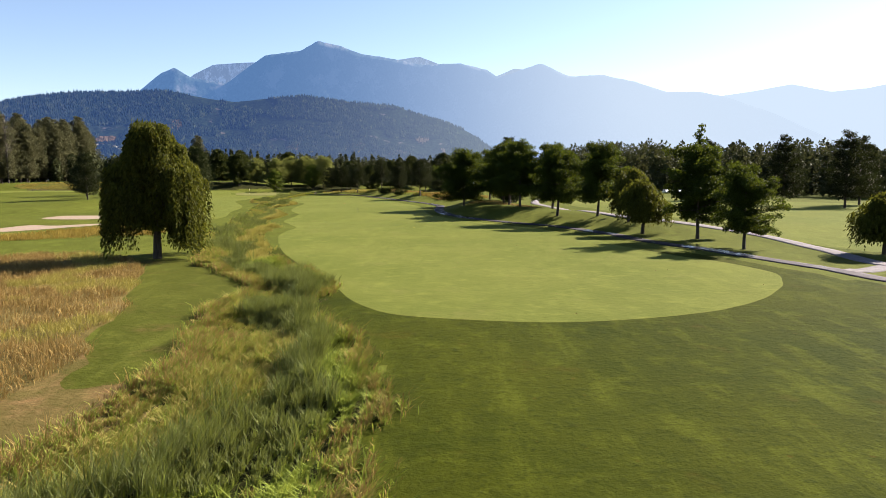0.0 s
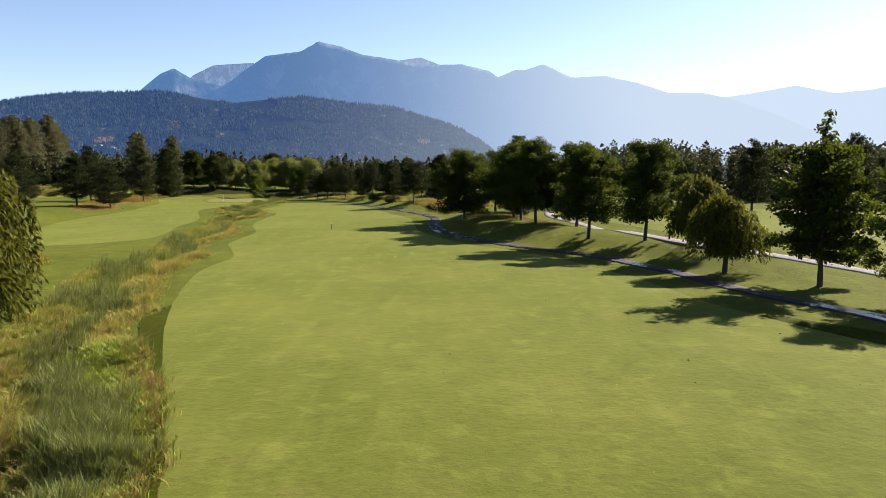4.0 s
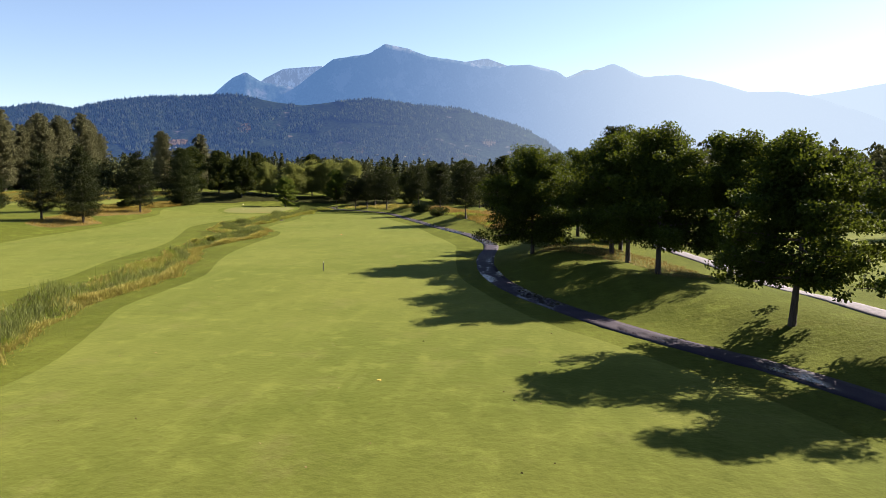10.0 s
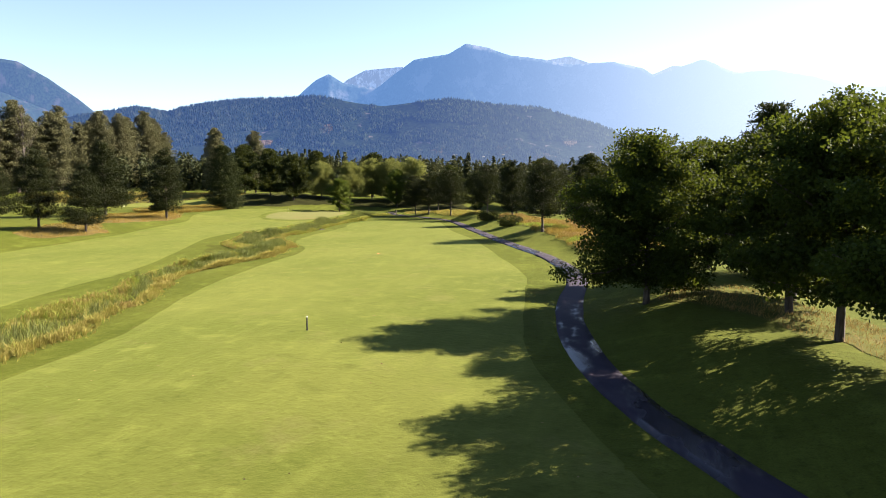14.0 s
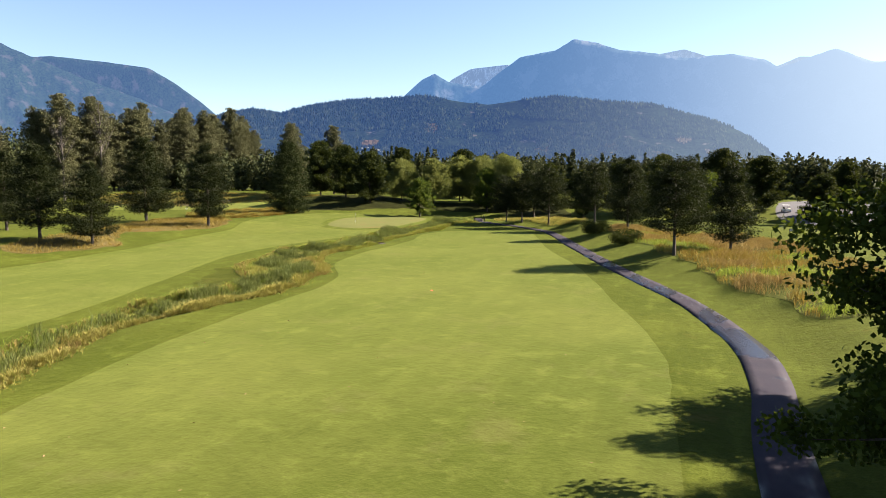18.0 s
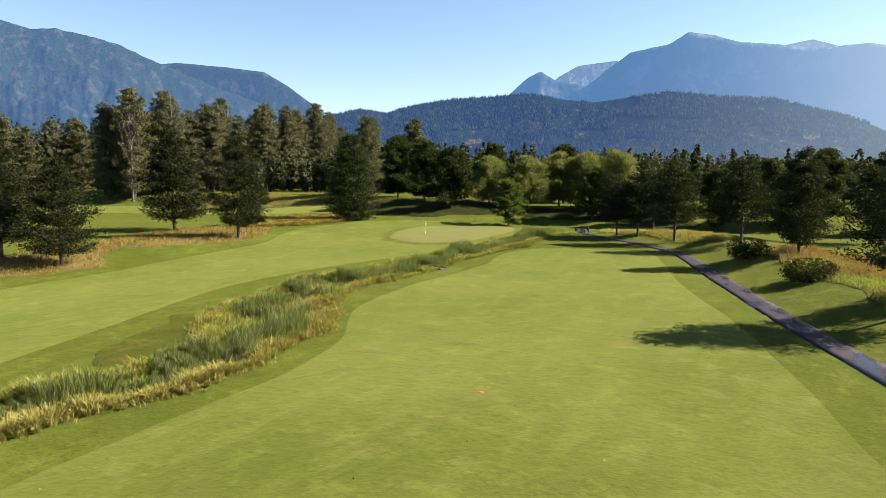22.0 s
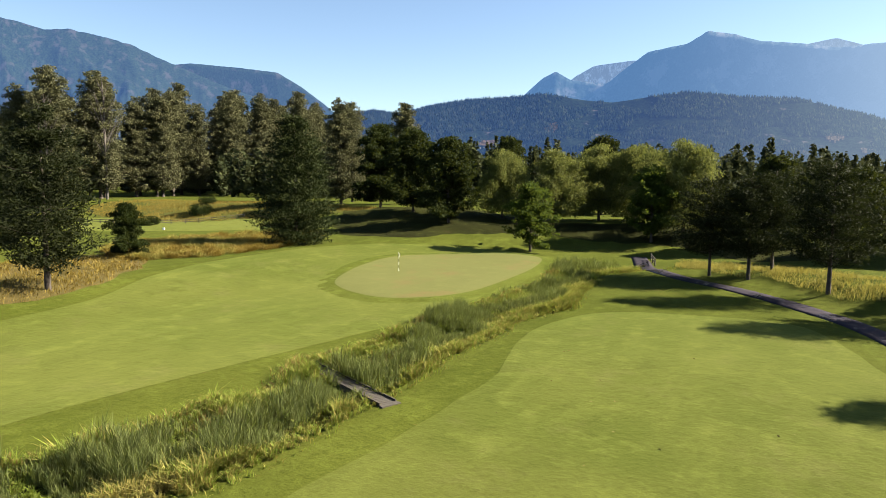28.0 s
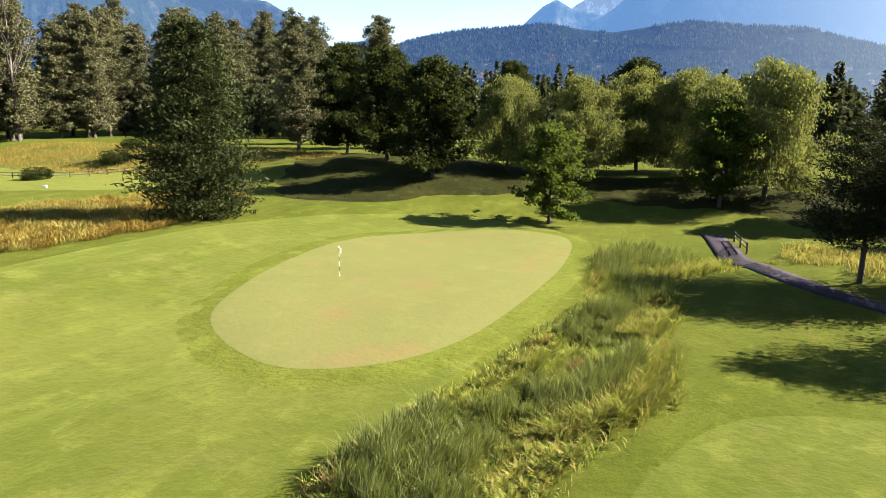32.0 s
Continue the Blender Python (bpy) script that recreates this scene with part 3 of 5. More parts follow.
def massif(name, material, radius, depth, summits, label, rough, base=0.0, seed=0.0, fall=0.55, back=0.35):
    """A range of slopes round the valley: summits as (bearing, elevation) in degrees, eased between, with ridges and gullies."""
    az = np.array([s[0] for s in summits], float)
    el = np.array([s[1] for s in summits], float)
    a = np.linspace(az[0], az[-1], int((az[-1] - az[0]) * 9) + 40)
    e = np.interp(a, az, el)
    k = np.array([1, 2, 3, 2, 1]) / 9
    e = np.convolve(np.pad(e, 2, mode="edge"), k, "valid")
    us = np.concatenate([np.linspace(0, 1, 44), np.linspace(1.06, 1.5, 6)])
    verts = []
    for u in us:
        r = radius + depth * (u - 1)
        top = np.tan(np.radians(e)) * radius * 1.008 + 11
        for ai, hi in zip(a, top):
            x, y = CENTRE[0] + r * math.sin(radians(ai)), CENTRE[1] + r * math.cos(radians(ai))
            f = u ** (1 / fall) if u <= 1 else 1 - (u - 1) / back * 0.6
            m = noise.ridged_multi_fractal(Vector((x / 420 + seed, y / 420, seed)), 0.9, 2.1, 6, 1.0, 2.0) - 1.1
            j = noise.fractal(Vector((x / 45, y / 45, seed)), 0.8, 2.0, 4)
            z = base + hi * f + rough * hi * m * (1 - u ** 3 if u < 1 else 0) * (u ** 0.5 if u > 0 else 0) * 0.5 + rough * j * 10
            verts.append((x, y, z if u > 0 else -5))
    ob = part(name, mesh_of(name, verts, grid_faces(len(a), len(us))), material)
    return tagged(ob, label, "mountain", kind="structure"), a, e


# slopes with painted haze: the third colour is emitted, its share follows
FAR_HAZE = hazed_land("haze_pale_range", (0.0475, 0.057, 0.057), (0.095, 0.095, 0.095), (0.1041, 0.1459, 0.1943), 0.85, 0.55, 0.004)
SNOWY = hazed_land("snowy_range", (0.057, 0.06175, 0.0665), (0.1425, 0.1425, 0.1473), (0.06936, 0.1112, 0.1871), 0.5, 0.5, 0.006, 560)
HAZE_BLUE = hazed_land("haze_blue_range", (0.026, 0.036, 0.034), (0.095, 0.095, 0.095), (0.043, 0.097, 0.2), 0.42, 0.5, 0.007, gain=0.5)
NEAR_MT = hazed_land("forested_mountain", (0.016, 0.025, 0.014), (0.04, 0.04, 0.036), (0.024, 0.052, 0.122), 0.44, 0.53, 0.02)
HILL = hazed_land("forested_hill", (0.012, 0.018, 0.009), (0.08, 0.066, 0.054), (0.018, 0.042, 0.114), 0.3, 0.6, 0.012, gain=0.18)
HILL_TREES = hazed_land("hill_conifers", (0.012, 0.019, 0.009), (0.03, 0.036, 0.017), (0.018, 0.042, 0.114), 0.3, 0.5, 0.03, gain=0.18)

massif("mountain_range", HAZE_BLUE, 4600, 700,
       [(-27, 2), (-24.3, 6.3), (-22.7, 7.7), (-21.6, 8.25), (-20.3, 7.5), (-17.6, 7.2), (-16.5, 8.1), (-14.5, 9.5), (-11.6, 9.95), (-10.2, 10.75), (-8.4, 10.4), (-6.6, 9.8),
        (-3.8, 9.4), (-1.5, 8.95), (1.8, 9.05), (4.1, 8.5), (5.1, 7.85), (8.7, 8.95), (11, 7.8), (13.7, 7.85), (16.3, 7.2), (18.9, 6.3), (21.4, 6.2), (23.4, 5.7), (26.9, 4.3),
        (29.9, 2.7), (33, 1)], "rocky mountain range with a blunt summit, blue with painted haze", 0.3, seed=1.3)
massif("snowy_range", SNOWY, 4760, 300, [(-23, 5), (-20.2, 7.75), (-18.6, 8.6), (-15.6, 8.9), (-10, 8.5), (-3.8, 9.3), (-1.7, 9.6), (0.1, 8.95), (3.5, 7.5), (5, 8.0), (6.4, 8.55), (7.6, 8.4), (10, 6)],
       "distant peaks with patches of snow, paled by painted haze", 0.10, seed=4.1)
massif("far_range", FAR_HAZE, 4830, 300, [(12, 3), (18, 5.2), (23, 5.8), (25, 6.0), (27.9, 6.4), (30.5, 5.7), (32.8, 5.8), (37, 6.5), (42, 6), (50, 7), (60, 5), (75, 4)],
       "very distant mountains paled by bright painted haze", 0.08, seed=7.7)
massif("low_ridge", hazed_land("low_ridge_haze", (0.02412, 0.03289, 0.0285), (0.0475, 0.057, 0.05116), (0.05262, 0.08623, 0.1593), 0.6, 0.8, 0.01), 4450, 200,
       [(-6, 2.5), (-0.1, 4.2), (2.2, 4.7), (5.5, 4.5), (9.2, 3.9), (12.5, 3.2), (18, 1.8)], "low wooded ridge, blue with painted haze", 0.05, seed=2.2)
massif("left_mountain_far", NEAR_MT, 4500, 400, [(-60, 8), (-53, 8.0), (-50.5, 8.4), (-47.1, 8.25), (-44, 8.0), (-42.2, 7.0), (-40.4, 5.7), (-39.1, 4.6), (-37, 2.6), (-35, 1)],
       "rocky mountain shoulder falling to the valley, blue with painted haze", 0.14, seed=5.5)
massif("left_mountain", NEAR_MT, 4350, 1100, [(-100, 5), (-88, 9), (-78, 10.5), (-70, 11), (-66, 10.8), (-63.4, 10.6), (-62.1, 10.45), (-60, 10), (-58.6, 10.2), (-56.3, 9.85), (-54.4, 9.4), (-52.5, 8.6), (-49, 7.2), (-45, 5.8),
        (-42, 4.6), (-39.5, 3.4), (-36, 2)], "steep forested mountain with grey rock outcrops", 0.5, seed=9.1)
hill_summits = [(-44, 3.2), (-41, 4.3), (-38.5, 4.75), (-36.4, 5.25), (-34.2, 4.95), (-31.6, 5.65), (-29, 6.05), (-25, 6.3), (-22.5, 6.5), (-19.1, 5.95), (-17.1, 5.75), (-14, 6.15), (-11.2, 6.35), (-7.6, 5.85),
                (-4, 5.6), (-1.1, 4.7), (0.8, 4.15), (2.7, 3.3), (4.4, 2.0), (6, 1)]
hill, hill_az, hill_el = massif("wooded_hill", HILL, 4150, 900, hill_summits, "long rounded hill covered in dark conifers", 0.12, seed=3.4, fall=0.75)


def leaf_cloud(centres, along, length, width, fold=0.15):
    """One folded four-cornered leaf at each centre, pointing along."""
    n = len(centres)
    along = along / (np.linalg.norm(along, axis=1)[:, None] + 1e-9)
    side = np.cross(along, rng.normal(size=(n, 3)))
    side /= np.linalg.norm(side, axis=1)[:, None] + 1e-9
    up = np.cross(along, side)
    L, W = np.broadcast_to(length, n)[:, None] * 0.5, np.broadcast_to(width, n)[:, None] * 0.5
    v = np.stack([centres - along * L, centres + side * W + up * W * fold, centres + along * L, centres - side * W + up * W * fold], 1).reshape(-1, 3)
    return v, np.arange(4 * n).reshape(-1, 4)


def hill_woods():
    """Thousands of small conifers over the hill, one mesh."""
    n = 60000
    me = hill.data
    co = np.empty(len(me.vertices) * 3, np.float32)
    me.vertices.foreach_get("co", co)
    co = co.reshape(50, len(hill_az), 3)
    fi, fj = rng.random(n) ** 0.8 * 44, rng.random(n) * (len(hill_az) - 1.01)
    i, j = fi.astype(int), fj.astype(int)
    a, b = (fi - i)[:, None], (fj - j)[:, None]
    p = co[i, j] * (1 - a) * (1 - b) + co[i + 1, j] * a * (1 - b) + co[i, j + 1] * (1 - a) * b + co[i + 1, j + 1] * a * b
    keep = vnoise(p[:, 0] / 130, p[:, 2] / 60, 8) < 0.72
    p = p[keep]
    n = len(p)
    h, w = rng.uniform(9, 21, n), rng.uniform(4, 8, n)
    ang = rng.random(n) * 6.28
    rows = [p + np.stack([np.cos(ang + k * 2.094) * w, np.sin(ang + k * 2.094) * w, np.full(n, -3.0)], 1) for k in range(3)]
    rows.append(p + np.stack([np.zeros(n), np.zeros(n), h], 1))
    v = np.stack(rows, 1).reshape(-1, 3)
    base = np.arange(n)[:, None] * 4
    f = np.concatenate([base + np.array(q) for q in ((0, 1, 3), (1, 2, 3), (2, 0, 3))])
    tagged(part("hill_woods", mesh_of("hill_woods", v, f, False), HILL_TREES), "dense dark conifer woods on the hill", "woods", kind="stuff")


hill_woods()


# ---- trees ----
def tube(points, radii, sides=7):
    """A tapering limb along the points: verts and faces."""
    pts = np.array(points, float)
    v, f = [], []
    for i, (p, r) in enumerate(zip(pts, radii)):
        t = pts[min(i + 1, len(pts) - 1)] - pts[max(i - 1, 0)]
        t /= np.linalg.norm(t) + 1e-9
        a = np.cross(t, (0.3, 1, 0.1))
        a /= np.linalg.norm(a)
        b = np.cross(t, a)
        for k in range(sides):
            w = 2 * math.pi * k / sides
            v.append(p + r * (a * math.cos(w) + b * math.sin(w)))
    for i in range(len(pts) - 1):
        for k in range(sides):
            q = i * sides + k, i * sides + (k + 1) % sides
            f.append((q[0], q[1], q[1] + sides, q[0] + sides))
    f.append(tuple(range(len(v) - sides, len(v))))
    return v, f


def ball(n):
    d = rng.normal(size=(n, 3))
    return d / np.linalg.norm(d, axis=1)[:, None]


def bend(a, b, sag=0.0, n=5, wob=0.15):
    a, b = np.array(a, float), np.array(b, float)
    out = []
    span = np.linalg.norm(b - a)
    for k in np.linspace(0, 1, n):
        p = a + (b - a) * k + np.array((0, 0, sag * math.sin(math.pi * k)))
        out.append(p + rng.normal(size=3) * wob * span * 0.08 * math.sin(math.pi * k))
    return out


def assemble(name, label, trunk, limbs, crown, bark, leaf, category="tree", group=""):
    root = tagged(new(name), label, category, group)
    part("trunk", mesh_of("trunk", *trunk), bark, root)
    for l in limbs:
        part("limb", mesh_of("limb", *l), bark, root)
    part("crown", mesh_of("crown", *crown, False), leaf, root)
    return root


def broadleaf(name, label, H, R, seed, leaf=MAPLE_LEAF, bare=0.2, count=20000, size=0.33, group="", bark=None, arms=21, rise=6, clump=1.18, knot=0.0, hang=0.0):
    """A deciduous tree: limbs spring from the trunk, and flattened sprays of leaves sit along them, with gaps between."""
    global rng
    rng = np.random.default_rng(seed)
    r0 = H * 0.0115 + 0.05
    lean = rng.normal(size=2) * 0.25
    c, rad, limbs = [], [], []
    for i in range(arms):
        t = i / (arms - 1)
        a = i * 2.4 + rng.normal() * 0.3
        e = radians(rise + 58 * t ** 1.2 + rng.normal() * 7)
        start = np.array((lean[0] * t, lean[1] * t, H * (bare + 0.03 + (0.66 - bare) * t)))
        reach = R * (1.0 - 0.42 * t ** 2) * rng.uniform(0.8, 1.04) * (0.84 if i < 3 else 1.0)
        L = min(reach / max(math.cos(e), 0.35), (H * rng.uniform(0.93, 1.0) - start[2]) / max(math.sin(e), 0.05))
        d = np.array((math.cos(a) * math.cos(e), math.sin(a) * math.cos(e), math.sin(e)))
        pts = bend(start, start + d * L, -L * 0.05)
        if len(limbs) < 12:
            limbs.append(tube(pts, [r0 * 0.5, r0 * 0.4, r0 * 0.28, r0 * 0.17, r0 * 0.06], 6))
        for s in np.linspace(0.25, 1.0, 9):
            p = start + d * L * s + rng.normal(size=3) * np.array((1, 1, 0.6)) * L * 0.12
            c.append(p)
            rad.append(R * 0.165 * clump * (1.25 - 0.45 * s) * rng.uniform(0.75, 1.25))
    for k in range(26):
        z = rng.uniform(0.5, 0.95)
        c.append((rng.normal() * R * 0.42 * (1.15 - z), rng.normal() * R * 0.42 * (1.15 - z), H * z))
        rad.append(R * 0.2 * clump)
    if knot:
        # a loose leader that stands above the rest of the crown
        for k in np.linspace(0, 1, 6):
            c.append((rng.normal() * 0.4, rng.normal() * 0.4, H * 0.95 + knot * k))
            rad.append(1.0 - 0.45 * k)
    c, rad = np.array(c), np.array(rad)
    dome = H * (0.97 - 0.4 * np.minimum(np.hypot(c[:, 0], c[:, 1]) / R, 1.2) ** 2) + knot
    c[:, 2] = np.clip(np.minimum(c[:, 2], dome), H * bare * 0.85, None)
    share = rng.choice(len(c), count, p=rad ** 2 / (rad ** 2).sum())
    out = ball(count)
    pos = c[share] + out * np.array((1, 1, 0.62)) * (rad[share] * rng.random(count) ** 0.5)[:, None]
    pos[:, 2] = np.maximum(pos[:, 2] - hang * rng.exponential(0.45, count) * (np.hypot(pos[:, 0], pos[:, 1]) > R * 0.45), H * 0.07)
    along = out * 0.5 + ball(count) + np.array((0, 0, -0.3 - 1.4 * hang))
    big = rng.random(count) < 0.05
    pos[big] = pos[big] * np.array((0.6, 0.6, 0.92)) + np.array((0, 0, H * 0.04))
    grow = np.where(big, 1.7, 1.0) * size
    crown = leaf_cloud(pos, along, rng.uniform(0.7, 1.3, count) * grow, rng.uniform(0.6, 0.95, count) * grow * (1 - 0.45 * min(hang, 1)))
    pts = [(0, 0, -0.3), (0, 0, 0.05), (lean[0] * 0.2, lean[1] * 0.2, H * bare), (lean[0] * 0.6, lean[1] * 0.6, H * 0.5), (lean[0], lean[1], H * 0.85)]
    trunk = tube(pts, [r0 * 1.7, r0 * 1.35, r0, r0 * 0.65, r0 * 0.12], 9)
    return assemble(name, label, trunk, limbs, crown, bark or BARK, leaf, group=group)


def willow(name, label, H, R, seed, count=520, group="", low=0.08, k=24, billow=0.3, taper=0.12):
    """A weeping willow: boughs that arch out and curtains of hanging shoots."""
    global rng
    rng = np.random.default_rng(seed)
    pos, along = [], []
    rise = rng.random(k) ** 0.8
    rise[:3] = 1.0, 0.97, 0.92
    side = rng.random(k) * 6.283
    girth = np.sqrt(np.clip(1 - ((rise - 0.38) / 0.68) ** 2, 0.02, 1)) * rng.uniform(0.5, 1.05, k) * (1 - taper * rise)
    heads = np.stack([np.cos(side) * girth, np.sin(side) * girth, rise], 1)
    hem = rng.uniform(0.6, 2.6, k)
    for i in range(count):
        g = rng.integers(k)
        a = rng.random() * 6.283
        lump = math.sqrt(rng.random()) * R * billow * (0.7 + 0.6 * ((g * 7) % 5) / 4)
        top = H * (0.36 + 0.62 * rise[g])
        p = np.array((heads[g, 0] * R * 0.9 + math.cos(a) * lump, heads[g, 1] * R * 0.9 + math.sin(a) * lump, top - lump * lump / (R * 0.42) + rng.normal() * 0.15))
        reach = np.hypot(p[0], p[1]) / R
        drop = min(p[2] - H * low * hem[g] * rng.uniform(0.7, 1.3), H * (0.14 + 0.34 * reach) * rng.uniform(0.5, 1.15))
        n = max(5, int(drop / 0.17))
        s = np.linspace(0, 1, n)
        out = np.array((math.cos(a), math.sin(a))) * 0.6 + p[:2] / (np.linalg.norm(p[:2]) + 1e-6) * 0.5
        q = np.column_stack([p[0] + out[0] * np.sqrt(s) * 0.45, p[1] + out[1] * np.sqrt(s) * 0.45, p[2] - drop * s ** 1.15])
        q += rng.normal(size=q.shape) * 0.13
        pos.append(q)
        along.append(np.column_stack([np.full(n, out[0] * 0.5), np.full(n, out[1] * 0.5), np.full(n, -1.0)]) + rng.normal(size=q.shape) * 0.4)
    # inner shoots that close the middle of the crown
    n = 5 * count
    z = rng.uniform(0.22, 0.9, n)
    w = R * 0.62 * np.sqrt(np.clip(1 - ((z - 0.5) / 0.5) ** 2, 0.02, 1)) * np.sqrt(rng.random(n))
    a = rng.random(n) * 6.283
    pos.append(np.stack([np.cos(a) * w, np.sin(a) * w, z * H], 1))
    along.append(np.array((0, 0, -1.0)) + rng.normal(size=(n, 3)) * 0.6)
    pos, along = np.vstack(pos), np.vstack(along)
    n = len(pos)
    crown = leaf_cloud(pos, along, rng.uniform(0.35, 0.65, n), rng.uniform(0.10, 0.22, n))
    r0 = H * 0.022 + 0.05
    trunk = tube([(0, 0, -0.3), (0, 0, 0), (0.1, 0.05, H * 0.2), (0.2, 0, H * 0.4), (0.2, 0.1, H * 0.62)], [r0 * 1.7, r0 * 1.3, r0, r0 * 0.8, r0 * 0.3], 9)
    limbs = []
    for h in heads[:9]:
        e = np.array((h[0] * R * 0.8, h[1] * R * 0.8, H * 0.36 + h[2] * H * 0.56))
        limbs.append(tube(bend((0.15, 0, H * rng.uniform(0.22, 0.4)), e, H * 0.06), [r0 * 0.55, r0 * 0.45, r0 * 0.32, r0 * 0.2, r0 * 0.08], 6))
    return assemble(name, label, trunk, limbs, crown, BARK, WILLOW_LEAF, group=group)


def conifer(name, label, H, R, seed, leaf=PINE_LEAF, bare=0.1, whorls=17, arms=8, per=185, power=0.68, group="", length=0.46, droop=0.0):
    """A pine or spruce: a straight stem, rings of boughs, needle sprays along them."""
    global rng
    rng = np.random.default_rng(seed)
    pos, along, limbs = [], [], []
    r0 = H * 0.0105 + 0.05
    for w in range(whorls):
        u = max(0, (w + rng.uniform(-0.5, 0.5)) / whorls)
        z0 = H * (bare + (0.97 - bare) * u)
        reach = R * (1 - u) ** power * (0.6 + 0.4 * min(1, u * 5 + 0.3))
        for a in range(arms):
            if rng.random() < 0.14:
                continue  # a gap in the ring
            w2 = 2 * math.pi * (a + rng.uniform(-0.45, 0.45)) / arms + w * 0.7
            L = reach * (rng.uniform(0.45, 1.0) if rng.random() < 0.6 else rng.uniform(0.85, 1.18)) + 0.3
            z = z0 + rng.normal() * H * 0.018
            d = np.array((math.cos(w2), math.sin(w2), 0))
            n = max(10, int(per * (0.25 + L / R)))
            s = rng.random(n) ** 0.55
            q = d * (s * L)[:, None]
            q[:, 2] = z + L * (0.25 * s ** 2 - droop * s) + rng.normal(size=n) * 0.22
            q[:, :2] += rng.normal(size=(n, 2)) * (0.14 + 0.17 * L * (1 - 0.4 * s))[:, None]
            pos.append(q)
            along.append(d * 0.9 + rng.normal(size=(n, 3)) * 0.8 + np.array((0, 0, 0.35)))
            if w % 3 == 0 and a % 2 == 0 and L > 1:
                limbs.append(tube([(0, 0, z - 0.1), d * L * 0.5 + np.array((0, 0, z + L * (0.05 - droop * 0.5))), d * L * 0.95 + np.array((0, 0, z + L * (0.2 - droop)))], [r0 * 0.35, r0 * 0.22, r0 * 0.08], 5))
    pos, along = np.vstack(pos), np.vstack(along)
    n = len(pos)
    crown = leaf_cloud(pos, along, rng.uniform(0.7, 1.3, n) * length, rng.uniform(0.15, 0.3, n) * length)
    trunk = tube([(0, 0, -0.3), (0, 0, 0), (0.05, 0, H * 0.4), (0, 0.04, H * 0.98)], [r0 * 1.6, r0 * 1.25, r0 * 0.8, r0 * 0.12], 8)
    return assemble(name, label, trunk, limbs[:14], crown, BARK, leaf, group=group)


def put(src, x, y, scale=1.0, turn=0.0, label="", tall=1.0):
    m = pose(x, y, float(height(x, y)) - 0.05, 0, 0, turn) @ Matrix.Diagonal((scale, scale, scale * tall, 1))
    ob = copy_thing(src, m)
    if label:
        tagged(ob, label)
    return ob


def first(ob, x, y, turn=0.0, scale=1.0, tall=1.0):
    ob.matrix_basis = pose(x, y, float(height(x, y)) - 0.05, 0, 0, turn) @ Matrix.Diagonal((scale, scale, scale * tall, 1))
    return ob


def again(ob, x, y, turn=0.0, scale=1.0, tall=1.0, label=""):
    """Another tree like ob, at its own place, size and turn."""
    c = copy_thing(ob, Matrix.Identity(4))
    first(c, x, y, turn, scale, tall)
    return tagged(c, label)


ROW = "maples along the cart path"
m1 = first(broadleaf("maple_tree", "full dark green maple on the mound beside the cart path", 15.0, 7.0, 11, group=ROW, bare=0.13, rise=0, count=72000, size=0.24, arms=26, clump=1.3), 5.5, 174.8)
m2 = first(broadleaf("maple_tree", "large dark green maple with a broad rounded crown", 15.2, 6.5, 12, group=ROW, bare=0.18, rise=-3, count=46000, size=0.25), 17.3, 151.7)
m3 = first(broadleaf("maple_tree", "dark green maple with an upright oval crown", 14.2, 5.7, 13, group=ROW, bare=0.19, rise=-3, count=38000, size=0.25), 22.4, 131.8)
again(m3, 28.7, 125.1, 80, 0.98, 1.02, "dark green maple with an upright oval crown")
again(m2, 17.7, 177.5, 215, 1.0, 1.0)
again(m2, 15.8, 160.5, 140, 1.0, 1.02)
again(m3, 24.9, 153.5, 60, 1.1, 1.0)
again(m3, 15.4, 169.8, 250, 1.08, 1.0)
again(m3, 13.5, 194.5, 120, 1.05, 1.0)
m5 = first(broadleaf("maple_tree", "leafy maple with a loose topknot above its crown", 13.2, 5.4, 15, group=ROW, bare=0.18, count=24000, knot=3.2), 35.9, 94.8)
again(m3, 37.7, 84.1, 300, 0.8, 0.98, "smaller bright green maple beside the cart path")
m4 = first(broadleaf("maple_tree", "young light green maple beside the putting green", 11.6, 4.4, 14, leaf=YOUNG_LEAF, bare=0.13, count=12000), -81.3, 329.3)
again(m4, -66, 345.5, 130, 1.1, 1.05, "light green leafy tree in front of a willow")

w1 = first(willow("willow_tree", "large weeping willow with hanging yellow-green curtains", 16.0, 6.2, 21, 2400, k=34, billow=0.22, low=0.03, taper=0.5), -33.4, 78.5)
w2 = first(willow("willow_tree", "small rounded willow beside the path", 8.2, 3.6, 22, 800, low=0.2, group="small willows by the path"), 30.7, 103.5)
again(w2, 31.6, 114.6, 90, 1.1, 1.0)
again(w2, 52, 79, 200, 0.95, 0.95)
WIL = "willows behind the green"
# leaves lightened all over, standing in for sun on the tops
w3 = first(broadleaf("willow_tree", "full yellow-green willow behind the green, leaves paled to look sunlit", 15.6, 6.6, 24, leaf=LIT_WILLOW, bare=0.13, rise=-8, count=32000, size=0.36, arms=24, clump=1.3, group=WIL, hang=1.0), -95.3, 347.5, 30, 0.88)
WIL_LABEL = "full yellow-green willow behind the green, leaves paled to look sunlit"
for x, y, turn, size, tall in ((-86.2, 352.5, 130, 0.95, 0.98), (-69, 357.5, 15, 0.92, 1.0), (-80.5, 361.5, 220, 1.02, 0.98), (-74, 364.5, 310, 1.0, 1.0), (-61.5, 349.5, 70, 1.1, 1.0)):
    again(w3, x, y, turn, size, tall, WIL_LABEL)["group"] = WIL

